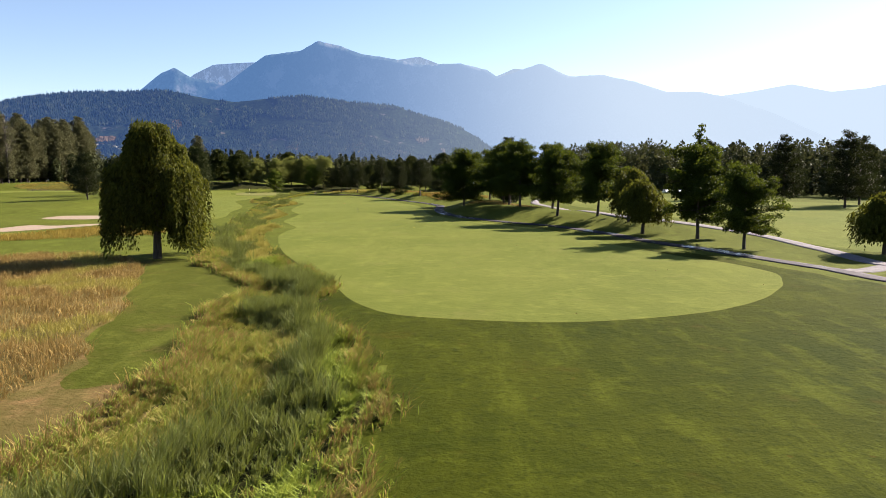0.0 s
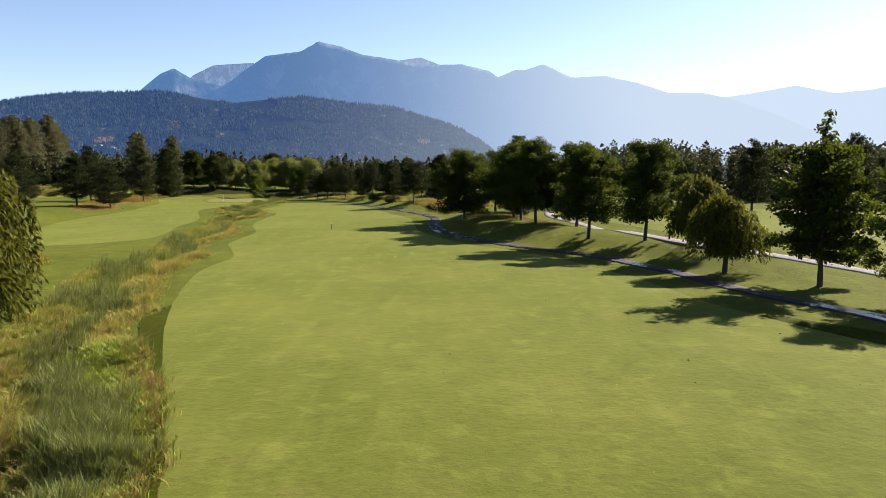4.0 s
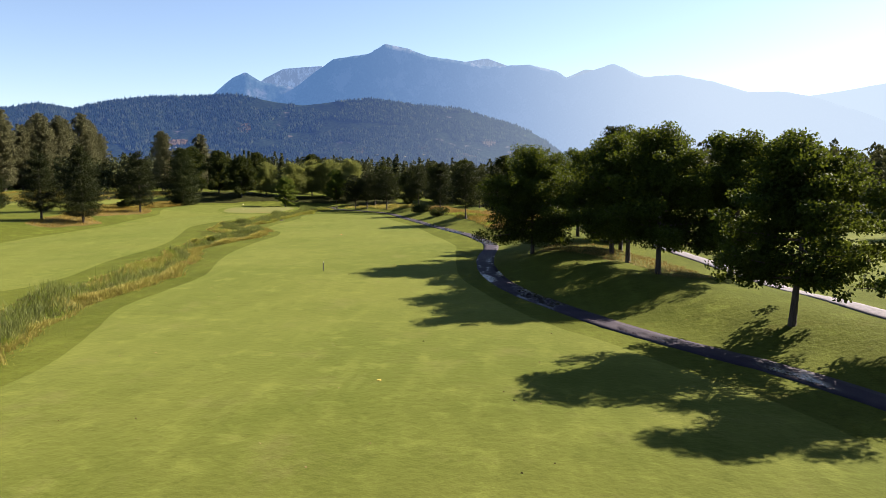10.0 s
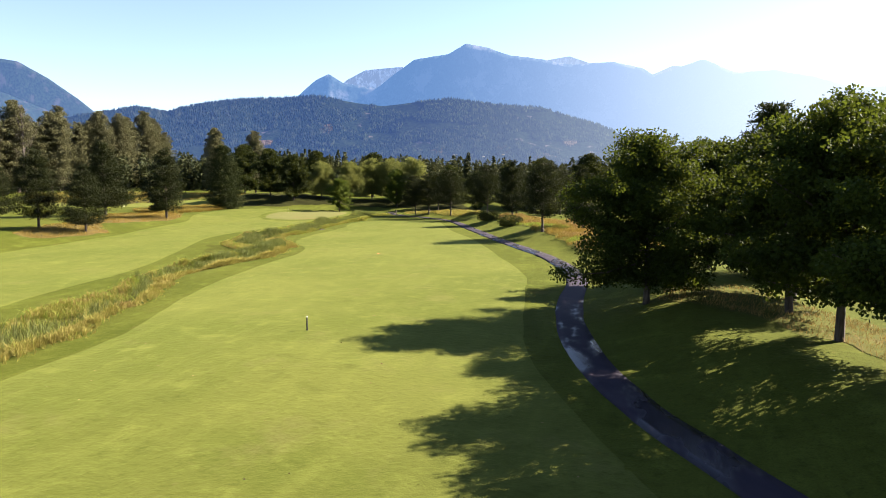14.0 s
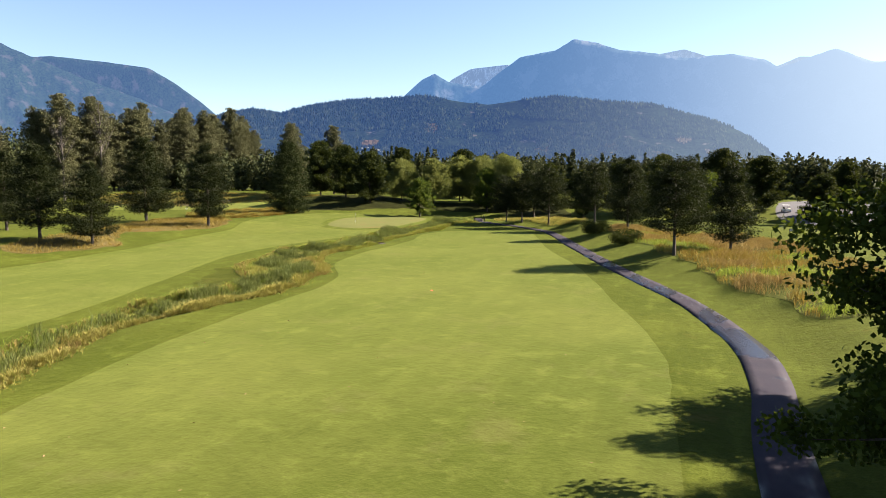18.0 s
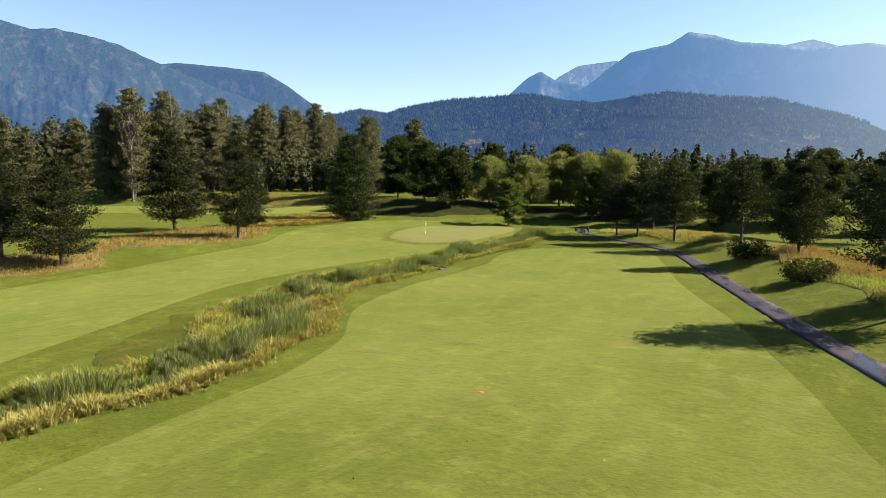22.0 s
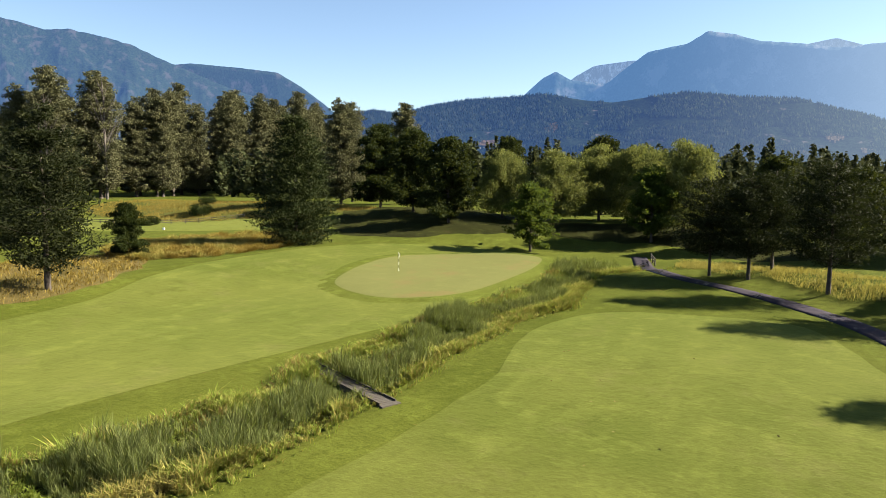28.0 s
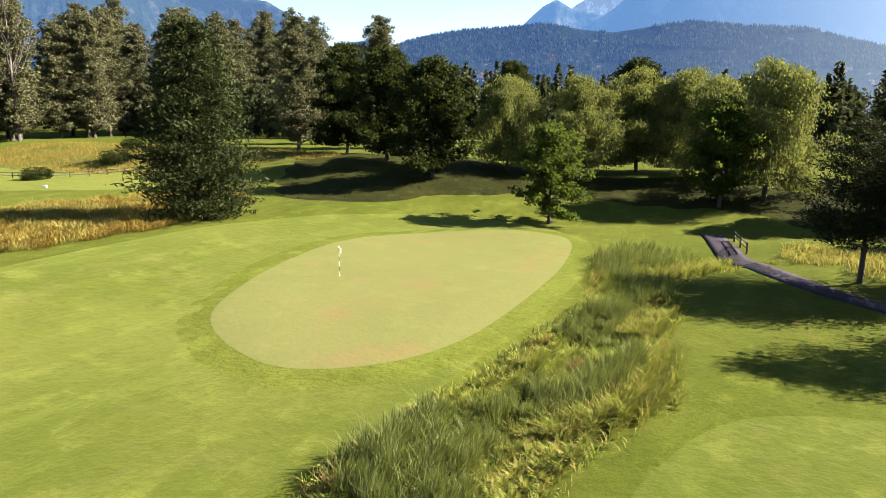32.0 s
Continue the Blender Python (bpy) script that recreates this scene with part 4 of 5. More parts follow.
PIN = "pines beside the fairway"
p1 = first(conifer("pine_tree", "bushy dark green pine beside the fairway", 13.4, 4.9, 31, group=PIN, bare=0.11), -95.6, 229.4)
p2 = first(conifer("pine_tree", "broad dark pine with boughs near the ground", 14.8, 4.8, 32, bare=0.15, power=0.56, whorls=16, group=PIN), -100.6, 262.6, 0, 1.15)
p3 = first(conifer("pine_tree", "rough-crowned dark pine with open boughs", 13.6, 5.2, 33, bare=0.25, whorls=14, power=0.42, group=PIN), -38.5, 305.9)
again(p2, -103.9, 226.8, 100, 1.05)
again(p1, -119.8, 265.2, 200, 1.42)
again(p1, -124, 236, 20, 1.1)
again(p2, -108, 206, 20, 1.0)
again(p3, -51.5, 315.8, 50, 0.9)
again(p3, -46.8, 313.4, 150, 0.93)
again(p3, -44.7, 317, 250, 0.9)
again(p3, -26.8, 298.7, 20, 1.0)
again(p2, -18, 281.2, 300, 0.95)
again(p3, -8.2, 245.6, 190, 1.0)
again(p2, -0.8, 255.4, 45, 0.9)
again(p2, -20, 310, 145, 0.9)
again(p3, -8, 318, 245, 1.0)
for x, y, turn, size in ((92.6, 184, 10, 1.3), (104.7, 176, 100, 1.35), (117, 190, 200, 1.3), (125, 172, 300, 1.2), (84, 215, 70, 1.3)):
    again(p2, x, y, turn, size, 1.0, "tall dark pine beyond the far fairway")["group"] = "pines beyond the far fairway"
s1 = first(conifer("spruce_tree", "very large dense dark spruce with boughs to the ground", 20.0, 6.0, 34, leaf=SPRUCE_LEAF, bare=0.02, whorls=32, arms=11, per=110, power=0.46, droop=0.1, length=0.6), -109, 304.5)
again(s1, 18.5, 190, 40, 0.85, 1.08, "dark spruce rising behind the maples")
o1 = first(broadleaf("oak_tree", "dark dense broad-crowned tree behind the green", 17.0, 6.4, 41, leaf=OAK_LEAF, bare=0.06, count=26000, size=0.42, clump=1.4), -112.6, 342.2)
again(o1, -101, 336.5, 120, 0.94)
for x, y, turn, size in ((-118, 398, 0, 1.0), (-86, 380, 80, 1.02), (-128, 352, 200, 1.05)):
    again(o1, x, y, turn, size, 1.05, "taller broad-crowned tree behind the willows")
for x, y, turn, size in ((-47, 346, 20, 0.85), (-36, 340, 110, 0.8), (-27, 350, 230, 0.85)):
    again(o1, x, y, turn, size, 1.0, "dark leafy tree behind the pines")
again(o1, -115.7, 281, 40, 0.42, 1.0, "grey-green bushy young tree beside a pine")
for x, y, turn, size in ((30, 352, 0, 0.8), (22, 336, 60, 0.75), (44, 336, 120, 0.85), (58, 348, 200, 0.9), (10, 352, 260, 0.9), (66, 375, 30, 0.9), (0, 372, 100, 1.0), (-16, 352, 170, 0.95)):
    again(o1, x, y, turn, size, 1.0, "dark leafy tree beside the car park")["group"] = "trees round the car park"
again(m4, 38, 345, 130, 0.95, 1.0, "sunlit light green tree beside the car park")
again(m4, -4, 344, 230, 1.1, 1.0, "sunlit light green tree behind the pines")

COT = "row of cottonwoods"
COT_LABEL = "tall narrow olive-green cottonwood in a row"
pop1 = first(broadleaf("cottonwood_tree", COT_LABEL, 34, 6.4, 51, leaf=POPLAR_LEAF, bare=0.015, count=30000, size=0.42, arms=60, rise=28, group=COT, bark=BARK, clump=1.12), -230, 338)
pop2 = first(broadleaf("cottonwood_tree", COT_LABEL, 33, 5.8, 52, leaf=POPLAR_LEAF, bare=0.02, count=30000, size=0.42, arms=60, rise=28, group=COT, bark=BARK, clump=1.12), -223, 366)
cots = random.Random(5)
for i in range(42):
    y = 262 + i * 5.2 + cots.uniform(-2, 2)
    x = -229 - max(0, y - 395) * 0.2 + cots.uniform(-6, 6) - (14 if i % 3 == 0 else 0)
    if min(abs(y - 338) + abs(x + 230), abs(y - 366) + abs(x + 223)) > 5:
        far = 1.35 if y < 328 else 1.0  # those at the near end stand behind the hay field
        again((pop1, pop2)[i % 2], -25 + (x + 25) * far, 205 + (y - 205) * far, cots.uniform(0, 360), cots.uniform(0.95, 1.2) * (0.86 if y < 328 else 1.0), cots.uniform(0.92, 1.1), COT_LABEL)
again(pop2, -141, 354, 30, 0.78, 1.02, "tall narrow cottonwood behind the spruce")
again(pop1, -131.5, 367, 130, 0.78, 0.96, "tall narrow cottonwood behind the spruce")
again(pop1, -152, 372, 230, 0.8, 1.0, "tall narrow cottonwood behind the spruce")


def snag(H, seed):
    """A leafless pale tree: stem and forking bare limbs."""
    global rng
    rng = np.random.default_rng(seed)
    root = tagged(new("bare_tree"), "leafless pale grey tree among the cottonwoods", "tree")
    part("trunk", mesh_of("trunk", *tube([(0, 0, -0.3), (0.1, 0, H * 0.4), (0, 0.2, H * 0.75), (0.2, 0, H)], [0.4, 0.32, 0.2, 0.04], 7)), PALE_BARK, root)
    for i in range(34):
        z = H * rng.uniform(0.35, 0.95)
        a = rng.random() * 6.28
        L = (H - z) * 0.45 + 1.5
        part("limb", mesh_of("limb", *tube(bend((0, 0, z), (math.cos(a) * L * 0.55, math.sin(a) * L * 0.55, z + L), -0.3), [0.13, 0.1, 0.08, 0.05, 0.02], 5)), PALE_BARK, root)
    return root


first(snag(35, 61), -221, 346)
first(snag(31, 62), -222, 330)


def shrub(name, label, H, R, seed, leaf, x, y):
    global rng
    rng = np.random.default_rng(seed)
    n = 3500
    c = ball(30) * np.array((R * 0.7, R * 0.7, H * 0.4)) + np.array((0, 0, H * 0.45))
    c[:, 2] = np.maximum(c[:, 2], H * 0.2)
    pick = rng.integers(0, 30, n)
    pos = c[pick] + ball(n) * (rng.random(n) ** 0.4 * R * 0.33)[:, None]
    pos[:, 2] = np.clip(pos[:, 2], 0.02, H)
    root = tagged(new(name), label, "shrub")
    part("stem", mesh_of("stem", *tube([(0, 0, -0.2), (0, 0, H * 0.3), (0.1, 0, H * 0.6)], [0.09, 0.07, 0.03], 6)), BARK, root)
    part("foliage", mesh_of("foliage", *leaf_cloud(pos, ball(n), 0.28, 0.16), False), leaf, root)
    return first(root, x, y)


b1 = shrub("shrub", "low dark rounded shrub beside the cart path", 2.4, 3.2, 71, OAK_LEAF, -23.9, 280.9)
again(b1, -16.3, 262, 100, 0.9)
again(b1, -165, 333, 50, 1.0, 1.0, "rounded olive shrub on the far rough")
again(b1, -163.5, 318, 150, 0.8, 1.0, "rounded olive shrub on the far rough")
again(b1, -176, 344, 250, 0.8, 1.0, "rounded olive shrub on the far rough")
for k in range(5):
    again(b1, 22 + k * 4.5, 326 + k * 0.8, k * 70, 0.75, 0.8, "dense dark green hedge shrub by the car park")["group"] = "hedge by the car park"


# ---- woods round the course ----
def woods(name, count, label, reach, bearing, tall, per, leaf_size, material, seed, conifers=0.4, start=0.0):
    """Trees of the far woods, as many loose sprays each, in one mesh."""
    global rng
    rng = np.random.default_rng(seed)
    th = rng.uniform(*bearing, count)
    near = np.interp(th, [-80, -52, -44, -38, 0, 6, 14, 20, 35, 60, 95], [330, 345, 345, 285, 285, 270, 290, 250, 205, 190, 190])
    r = near + start + rng.random(count) ** 1.4 * reach
    x, y = CENTRE[0] + r * np.sin(np.radians(th)), CENTRE[1] + r * np.cos(np.radians(th))
    z = height(x, y)
    H = rng.uniform(*tall, count) * (0.8 + 0.4 * vnoise(x / 60, y / 60, 3))
    cone = vnoise(x / 45, y / 45, 17) < conifers
    W = np.where(cone, 0.16, 0.24) * H * rng.uniform(0.8, 1.2, count)
    t = np.repeat(np.arange(count), per)
    n = len(t)
    k = rng.random(n)
    lump = np.where(cone[t], (1 - k) ** 0.8, np.sqrt(np.clip(1 - (2 * k - 0.95) ** 2, 0, 1)) * rng.uniform(0.6, 1.1, n))
    a = rng.random(n) * 6.283
    out = W[t] * lump * np.sqrt(rng.uniform(0.05, 1, n))
    pos = np.stack([x[t] + np.cos(a) * out, y[t] + np.sin(a) * out, z[t] + H[t] * (0.08 + 0.92 * k)], 1)
    d = ball(n) + np.where(cone[t], 0.0, 0.3)[:, None] * np.array((0, 0, 1))
    inner = rng.random(n) < 0.12  # broad sprays close the middle of each crown
    pos[inner, :2] = np.stack([x[t], y[t]], 1)[inner] + (pos[inner, :2] - np.stack([x[t], y[t]], 1)[inner]) * 0.45
    pos[inner, 2] = z[t][inner] + H[t][inner] * (0.05 + 0.7 * k[inner])
    grow = np.where(inner, 2.4, 0.9) * leaf_size
    v, f = leaf_cloud(pos, d, grow * rng.uniform(0.6, 1.3, n), grow * rng.uniform(0.4, 0.8, n))
    tagged(part(name, mesh_of(name, v, f, False), material), label, "woods", kind="stuff")


woods("back_woods", 900, "mixed dark woods closing the valley floor", 190, (-44, 22), (12, 18), 150, 1.7, WOODS_LEAF, 81, 0.16)
woods("right_woods", 600, "grey-green woods beyond the far fairway", 120, (20, 95), (15, 21), 240, 1.5, WOODS_LEAF, 82, 0.18)
woods("left_woods", 420, "olive and brown woods behind the cottonwoods", 160, (-80, -44), (18, 28), 130, 1.8, WOODS_LEAF, 83, 0.3)
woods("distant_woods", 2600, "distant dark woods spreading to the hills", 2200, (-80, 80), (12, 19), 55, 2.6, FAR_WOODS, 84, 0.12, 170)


# ---- houses on the hill's foot ----
def house(seed, place):
    r = random.Random(seed)
    w, d, h = r.uniform(12, 20), r.uniform(9, 12), r.uniform(5, 8)
    root = tagged(new("house"), "pale house with a grey gabled roof on the hillside", "house", "houses on the hillside")
    bm = bmesh.new()
    bmesh.ops.create_cube(bm, size=1, matrix=Matrix.Translation((0, 0, h / 2)) @ Matrix.Diagonal((w, d, h, 1)))
    part("wall", bm, CREAM, root)
    v = [(-w / 2 - 1, -d / 2 - 1, h), (w / 2 + 1, -d / 2 - 1, h), (w / 2 + 1, d / 2 + 1, h), (-w / 2 - 1, d / 2 + 1, h), (-w / 2 - 1, 0, h + 3.5), (w / 2 + 1, 0, h + 3.5)]
    part("roof", mesh_of("roof", v, [(0, 1, 5, 4), (2, 3, 4, 5), (0, 4, 3), (1, 2, 5), (3, 2, 1, 0)], False), SLATE, root)
    for i in range(3):
        x = (i - 1) * w * 0.3
        bm = bmesh.new()
        bmesh.ops.create_cube(bm, size=1, matrix=Matrix.Translation((x, -d / 2 - 0.02, h * 0.55)) @ Matrix.Diagonal((1.8, 0.12, 1.6, 1)))
        part("window", bm, BLACK, root)
    root.matrix_basis = pose(*place, 0, 0, r.uniform(-20, 60))


def outcrop(bearing, row, wide, deep, seed):
    """A bare rocky clearing on the hill, proud of the woods' floor."""
    j0 = int(np.argmin(np.abs(hill_az - bearing)))
    v, f, index = [], [], {}
    for i in range(max(1, row - deep), min(43, row + deep)):
        for j in range(max(1, j0 - wide), min(len(hill_az) - 2, j0 + wide)):
            if ((i - row) / deep) ** 2 + ((j - j0) / wide) ** 2 + noise.noise(Vector((i * 0.45, j * 0.3, seed))) * 0.9 > 0.75:
                continue
            q = []
            for a, b in ((i, j), (i, j + 1), (i + 1, j + 1), (i + 1, j)):
                if (a, b) not in index:
                    index[(a, b)] = len(v)
                    lift = 6 + 5 * noise.noise(Vector((a * 0.9, b * 0.9, seed)))
                    v.append(rows_hill[a, b] + np.array((0, 0, lift)))
                q.append(index[(a, b)])
            f.append(q)
    if f:
        tagged(part("rock_outcrop", mesh_of("rock_outcrop", v, f, False), ROCK), "bare pinkish-grey rock clearing among the hill's conifers", "rock", "rock clearings on the hill", "structure")


rows_hill = np.array([v.co for v in hill.data.vertices]).reshape(50, len(hill_az), 3)
# this rock emits painted haze like the hill around it
ROCK = hazed_land("bare_rock", (0.04446, 0.03149, 0.02209), (0.0834, 0.05815, 0.04197), (0.01924, 0.03741, 0.0855), 0.3, 0.45, 0.05, gain=0.3)
for spec in ((-21.8, 27, 7, 3, 1.0), (-7.2, 19, 8, 3, 2.0), (-1.6, 27, 7, 2, 3.0), (0.6, 21, 6, 2, 4.0), (-3.5, 15, 10, 2, 5.0), (-12.5, 17, 6, 2, 6.0), (-27, 20, 8, 2, 7.0)):
    outcrop(*spec)
picks = random.Random(8)
for i in range(18):
    b = picks.uniform(-29.5, -25.2) if i < 13 else picks.uniform(-12, -2)
    j = int(np.argmin(np.abs(hill_az - b)))
    c = rows_hill[picks.randint(15, 18), j]
    house(i, (c[0], c[1], c[2] - 1))


# ---- tall grass and reeds ----
def blades(name, x, y, tall, wide, material, label, category, lean=0.35, z=None):
    """Grass or reeds: bent tapering blades, all in one mesh."""
    n = len(x)
    z = height(x, y) if z is None else z
    ang = rng.random(n) * 2 * math.pi
    ang = np.where(rng.random(n) < 0.6, rng.normal(size=n) * 0.8 - 0.3, ang)  # most lean down the breeze
    d = np.stack([np.cos(ang), np.sin(ang), np.zeros(n)], 1)
    s = np.stack([-np.sin(ang), np.cos(ang), np.zeros(n)], 1)
    base = np.stack([x, y, z - 0.05], 1)
    l = (rng.random(n) * lean + 0.05)[:, None] * tall[:, None]
    up = np.array((0, 0, 1.0)) * tall[:, None]
    w = np.broadcast_to(wide, n)[:, None] * 0.5
    mid = base + up * 0.55 + d * l * 0.25
    v = np.stack([base, mid + s * w, base + up * 0.9 + d * l, mid - s * w], 1).reshape(-1, 3)
    f = np.arange(4 * n).reshape(-1, 4)
    ob = part(name, mesh_of(name, v, f, False), material)
    return tagged(ob, label, category, kind="stuff")


def scatter(edge, n, clump=2.0, cut=0.35, seed=0):
    lo, hi = edge.min(0), edge.max(0)
    x, y = rng.uniform(lo[0], hi[0], n * 3), rng.uniform(lo[1], hi[1], n * 3)
    keep = (distance(edge, x, y, True) + (vnoise(x / 2.5, y / 2.5, 5) - 0.5) * 2 > 0) & (vnoise(x / clump, y / clump, seed) > cut * rng.random(n * 3))
    return x[keep][:n], y[keep][:n]


def ditch_plants():
    # more of them where the walk passes near
    y = np.concatenate([rng.uniform(-4, 75, 170000), rng.uniform(-4, 322, 320000), rng.uniform(195, 300, 190000)])
    lo, hi = banks(y)
    u = rng.random(len(y))
    x = lo + (hi - lo) * u + (vnoise(y / 3, u * 2 + 0.5, 12) - 0.5) * 1.8 + (vnoise(y / 8, u + 3.5, 13) - 0.5) * 2.4
    x = x + rng.normal(size=len(x)) * 0.35
    # gather the blades into tussocks
    tx, ty = np.round(x / 0.8) * 0.8, np.round(y / 0.8) * 0.8
    jx, jy = vnoise(tx * 3.1, ty * 2.7, 71) - 0.5, vnoise(tx * 2.3, ty * 3.7, 72) - 0.5
    pull = 0.25 + 0.35 * vnoise(tx * 1.7, ty * 1.3, 73)
    x, y = x + (tx + jx * 0.7 - x) * pull, y + (ty + jy * 0.7 - y) * pull
    patch = vnoise(x / 4.5, y / 4.5, 21) * 0.65 + vnoise(x / 1.7, y / 1.7, 22) * 0.35
    dry = vnoise(x / 3.2, y / 5.0, 23)
    chance = rng.random(len(y))
    near = y < 75
    c = u + (patch - 0.5) * np.where(near, 0.5, 0.75) + (vnoise(x / 9, y / 9, 24) - 0.5) * 0.4
    clear = (np.abs(distance(PATH, x, y)) > 1.7) & (np.abs(distance(np.array([(-68.0, 261.2), (-57.0, 256.8)]), x, y)) > 0.5)
    reed = clear & np.where(near, (c > 0.5) & (c < 0.74), (c > np.where((y > 160) & (y < 235), 0.34, 0.22)) & (c < 0.63)) & (patch > 0.24) & (rng.random(len(y)) < np.where((y > 95) & (y < 208), 0.42, np.where(y < 245, 0.94, 0.62)))
    edge = np.where(near, (u < 0.16) | (u > 0.9), (u < 0.1)) & (chance < 0.62)
    dead = clear & ~reed & (edge | (dry > 0.86) & (chance < 0.7))
    straw = clear & ~reed & ~dead & np.where(near, (c < 0.5) & (chance < 0.6), (c >= 0.6) & (chance < np.where(y < 245, 0.92, 0.5)) | (c < 0.25) & (chance < np.where(y < 235, 0.6, 0.25)))
    green = clear & ~reed & ~dead & ~straw & (patch > 0.12)
    for name, pick, tall, wide, mat, label, lean in (
            ("reeds", reed, (0.9, 2.0), 0.036, REED, "tall blue-green cattail reeds growing along the ditch", 0.55),
            ("dry_ditch_grass", dead, (0.5, 1.1), 0.032, DRY_BLADE, "straw-coloured seeding grass on the ditch banks", 0.9),
            ("straw_green_grass", straw, (0.45, 1.15), 0.04, STRAW_BLADE, "pale yellow-green seeding grass on the ditch banks", 1.3),
            ("ditch_grass", green, (0.4, 1.1), 0.046, GRASS_BLADE, "long unmown green grass on the ditch banks", 1.3)):
        px, py = x[pick], y[pick]
        rim = 0.5 + 0.5 * np.maximum(smooth(0.0, 0.14, u[pick]) * smooth(1.0, 0.84, u[pick]), py < 75)  # lower along the banks
        f = rim * (0.55 + 0.75 * vnoise(px / 0.9, py / 0.9, 31)) * (0.6 + 0.7 * smooth(0.2, 0.8, vnoise(px / 2.6, py / 2.6, 33)))
        blades(name, px, py, rng.uniform(*tall, len(px)) * np.minimum(f, 1.15), wide, mat, label, "grass", lean)


rng = np.random.default_rng(99)
lo_edge = np.array([(l, y) for l, y in zip(DITCH_L, DITCH_Y)] + [(r, y) for r, y in zip(DITCH_R[::-1], DITCH_Y[::-1])])
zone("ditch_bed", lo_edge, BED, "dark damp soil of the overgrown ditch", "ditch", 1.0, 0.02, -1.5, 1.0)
ditch_plants()
fx, fy = scatter(FIELD_EDGE, 150000, 1.6, 0.7, 4)
pale = vnoise(fx / 6, fy / 6, 44) * 0.7 + vnoise(fx / 1.5, fy / 1.5, 43) * 0.3 > 0.33
blades("dry_tall_grass", fx[pale], fy[pale], rng.uniform(0.35, 1.0, pale.sum()) * (0.6 + 0.6 * vnoise(fx[pale] / 1.3, fy[pale] / 1.3, 48)), 0.034, DRY_BLADE, "tall dry tawny grass in an unmown field", "grass", 1.2)
blades("green_tall_grass", fx[~pale], fy[~pale], rng.uniform(0.35, 0.9, (~pale).sum()), 0.034, STRAW_BLADE, "tall pale green grass in an unmown field", "grass", 1.2)
fx, fy = scatter(TAN_FIELD, 60000, 2.2, 0.9, 6)
kind = vnoise(fx / 7, fy / 7, 45) * 0.7 + vnoise(fx / 2, fy / 2, 46) * 0.3
for name, lo_k, hi_k, tall, mat, label in (("tawny_grass", 0.58, 2, (0.5, 1.2), DRY_BLADE, "tawny seeding grass beside the cart path"),
                                           ("golden_weeds", 0.4, 0.58, (0.4, 1.1), GOLD_BLADE, "golden-yellow weeds beside the cart path"),
                                           ("weedy_grass", -1, 0.4, (0.25, 0.8), GRASS_BLADE, "long green grass beside the cart path")):
    pick = (kind >= lo_k) & (kind < hi_k)
    blades(name, fx[pick], fy[pick], rng.uniform(*tall, pick.sum()) * (0.5 + vnoise(fx[pick] / 1.5, fy[pick] / 1.5, 47)), 0.05, mat, label, "grass", 0.9)
fx, fy = scatter(ROUGH_GOLD, 62000, 1.6, 0.8, 7)
olive = vnoise(fx / 2.2, fy / 2.2, 52) > 0.6
for name, pick, mat, label in (("golden_weed_bank", ~olive, GOLD_BLADE, "bank of golden-yellow weeds beside the green"), ("olive_weed_bank", olive, STRAW_BLADE, "olive weeds among the golden bank beside the green")):
    blades(name, fx[pick], fy[pick], rng.uniform(0.4, 1.2, pick.sum()) * (0.4 + 0.9 * vnoise(fx[pick] / 1.4, fy[pick] / 1.4, 49)), 0.06, mat, label, "grass", 1.8)
fx, fy = scatter(PINE_BED, 16000, 1.8, 1.0, 8)
blades("pine_bed_grass", fx, fy, rng.uniform(0.2, 0.7, len(fx)), 0.06, GOLD_BLADE, "sparse golden weeds and dry grass beneath the pines", "grass", 1.4)
fx, fy = scatter(DRY_VERGE, 9000, 1.4, 1.0, 13)
blades("verge_grass", fx, fy, rng.uniform(0.12, 0.5, len(fx)), 0.035, DRY_BLADE, "thin dry grass on the verge under the maples", "grass", 1.4)
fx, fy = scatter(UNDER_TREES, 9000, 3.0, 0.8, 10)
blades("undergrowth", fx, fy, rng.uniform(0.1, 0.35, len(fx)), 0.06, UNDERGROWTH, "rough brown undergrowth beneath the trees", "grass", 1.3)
fx, fy = scatter(LEFT_WEEDS, 22000, 4.0, 0.8, 11)
blades("left_weed_grass", fx, fy, rng.uniform(0.2, 0.8, len(fx)), 0.05, GOLD_BLADE, "pale weeds before the cottonwoods", "grass", 0.6)
fx, fy = scatter(GOLD_STRIP, 9000, 3.0, 0.6, 12)
blades("golden_strip", fx, fy, rng.uniform(0.4, 1.0, len(fx)), 0.07, GOLD_BLADE, "strip of yellow weeds beside the bunkers", "grass", 0.6)
fx, fy = scatter(BRIDGE_BED, 22000, 2.0, 0.9, 9)
blades("bridge_grass", fx, fy, rng.uniform(0.3, 1.0, len(fx)) * (0.5 + 0.8 * vnoise(fx / 1.6, fy / 1.6, 51)), 0.05, STRAW_BLADE, "rough yellow-green weeds beside the footbridge", "grass", 1.2)


# ---- small things ----
def box(w, d, h, bevel=0.01, at=(0, 0, 0), turn=0.0):
    """A bevelled block standing on its base."""
    bm = bmesh.new()
    bmesh.ops.create_cube(bm, size=1, matrix=Matrix.Diagonal((w, d, h, 1)))
    if bevel:
        bmesh.ops.bevel(bm, geom=bm.edges[:], offset=bevel, segments=2, affect="EDGES")
    bm.transform(Matrix.Translation((at[0], at[1], at[2] + h / 2)) @ Matrix.Rotation(radians(turn), 4, "Z"))
    return bm


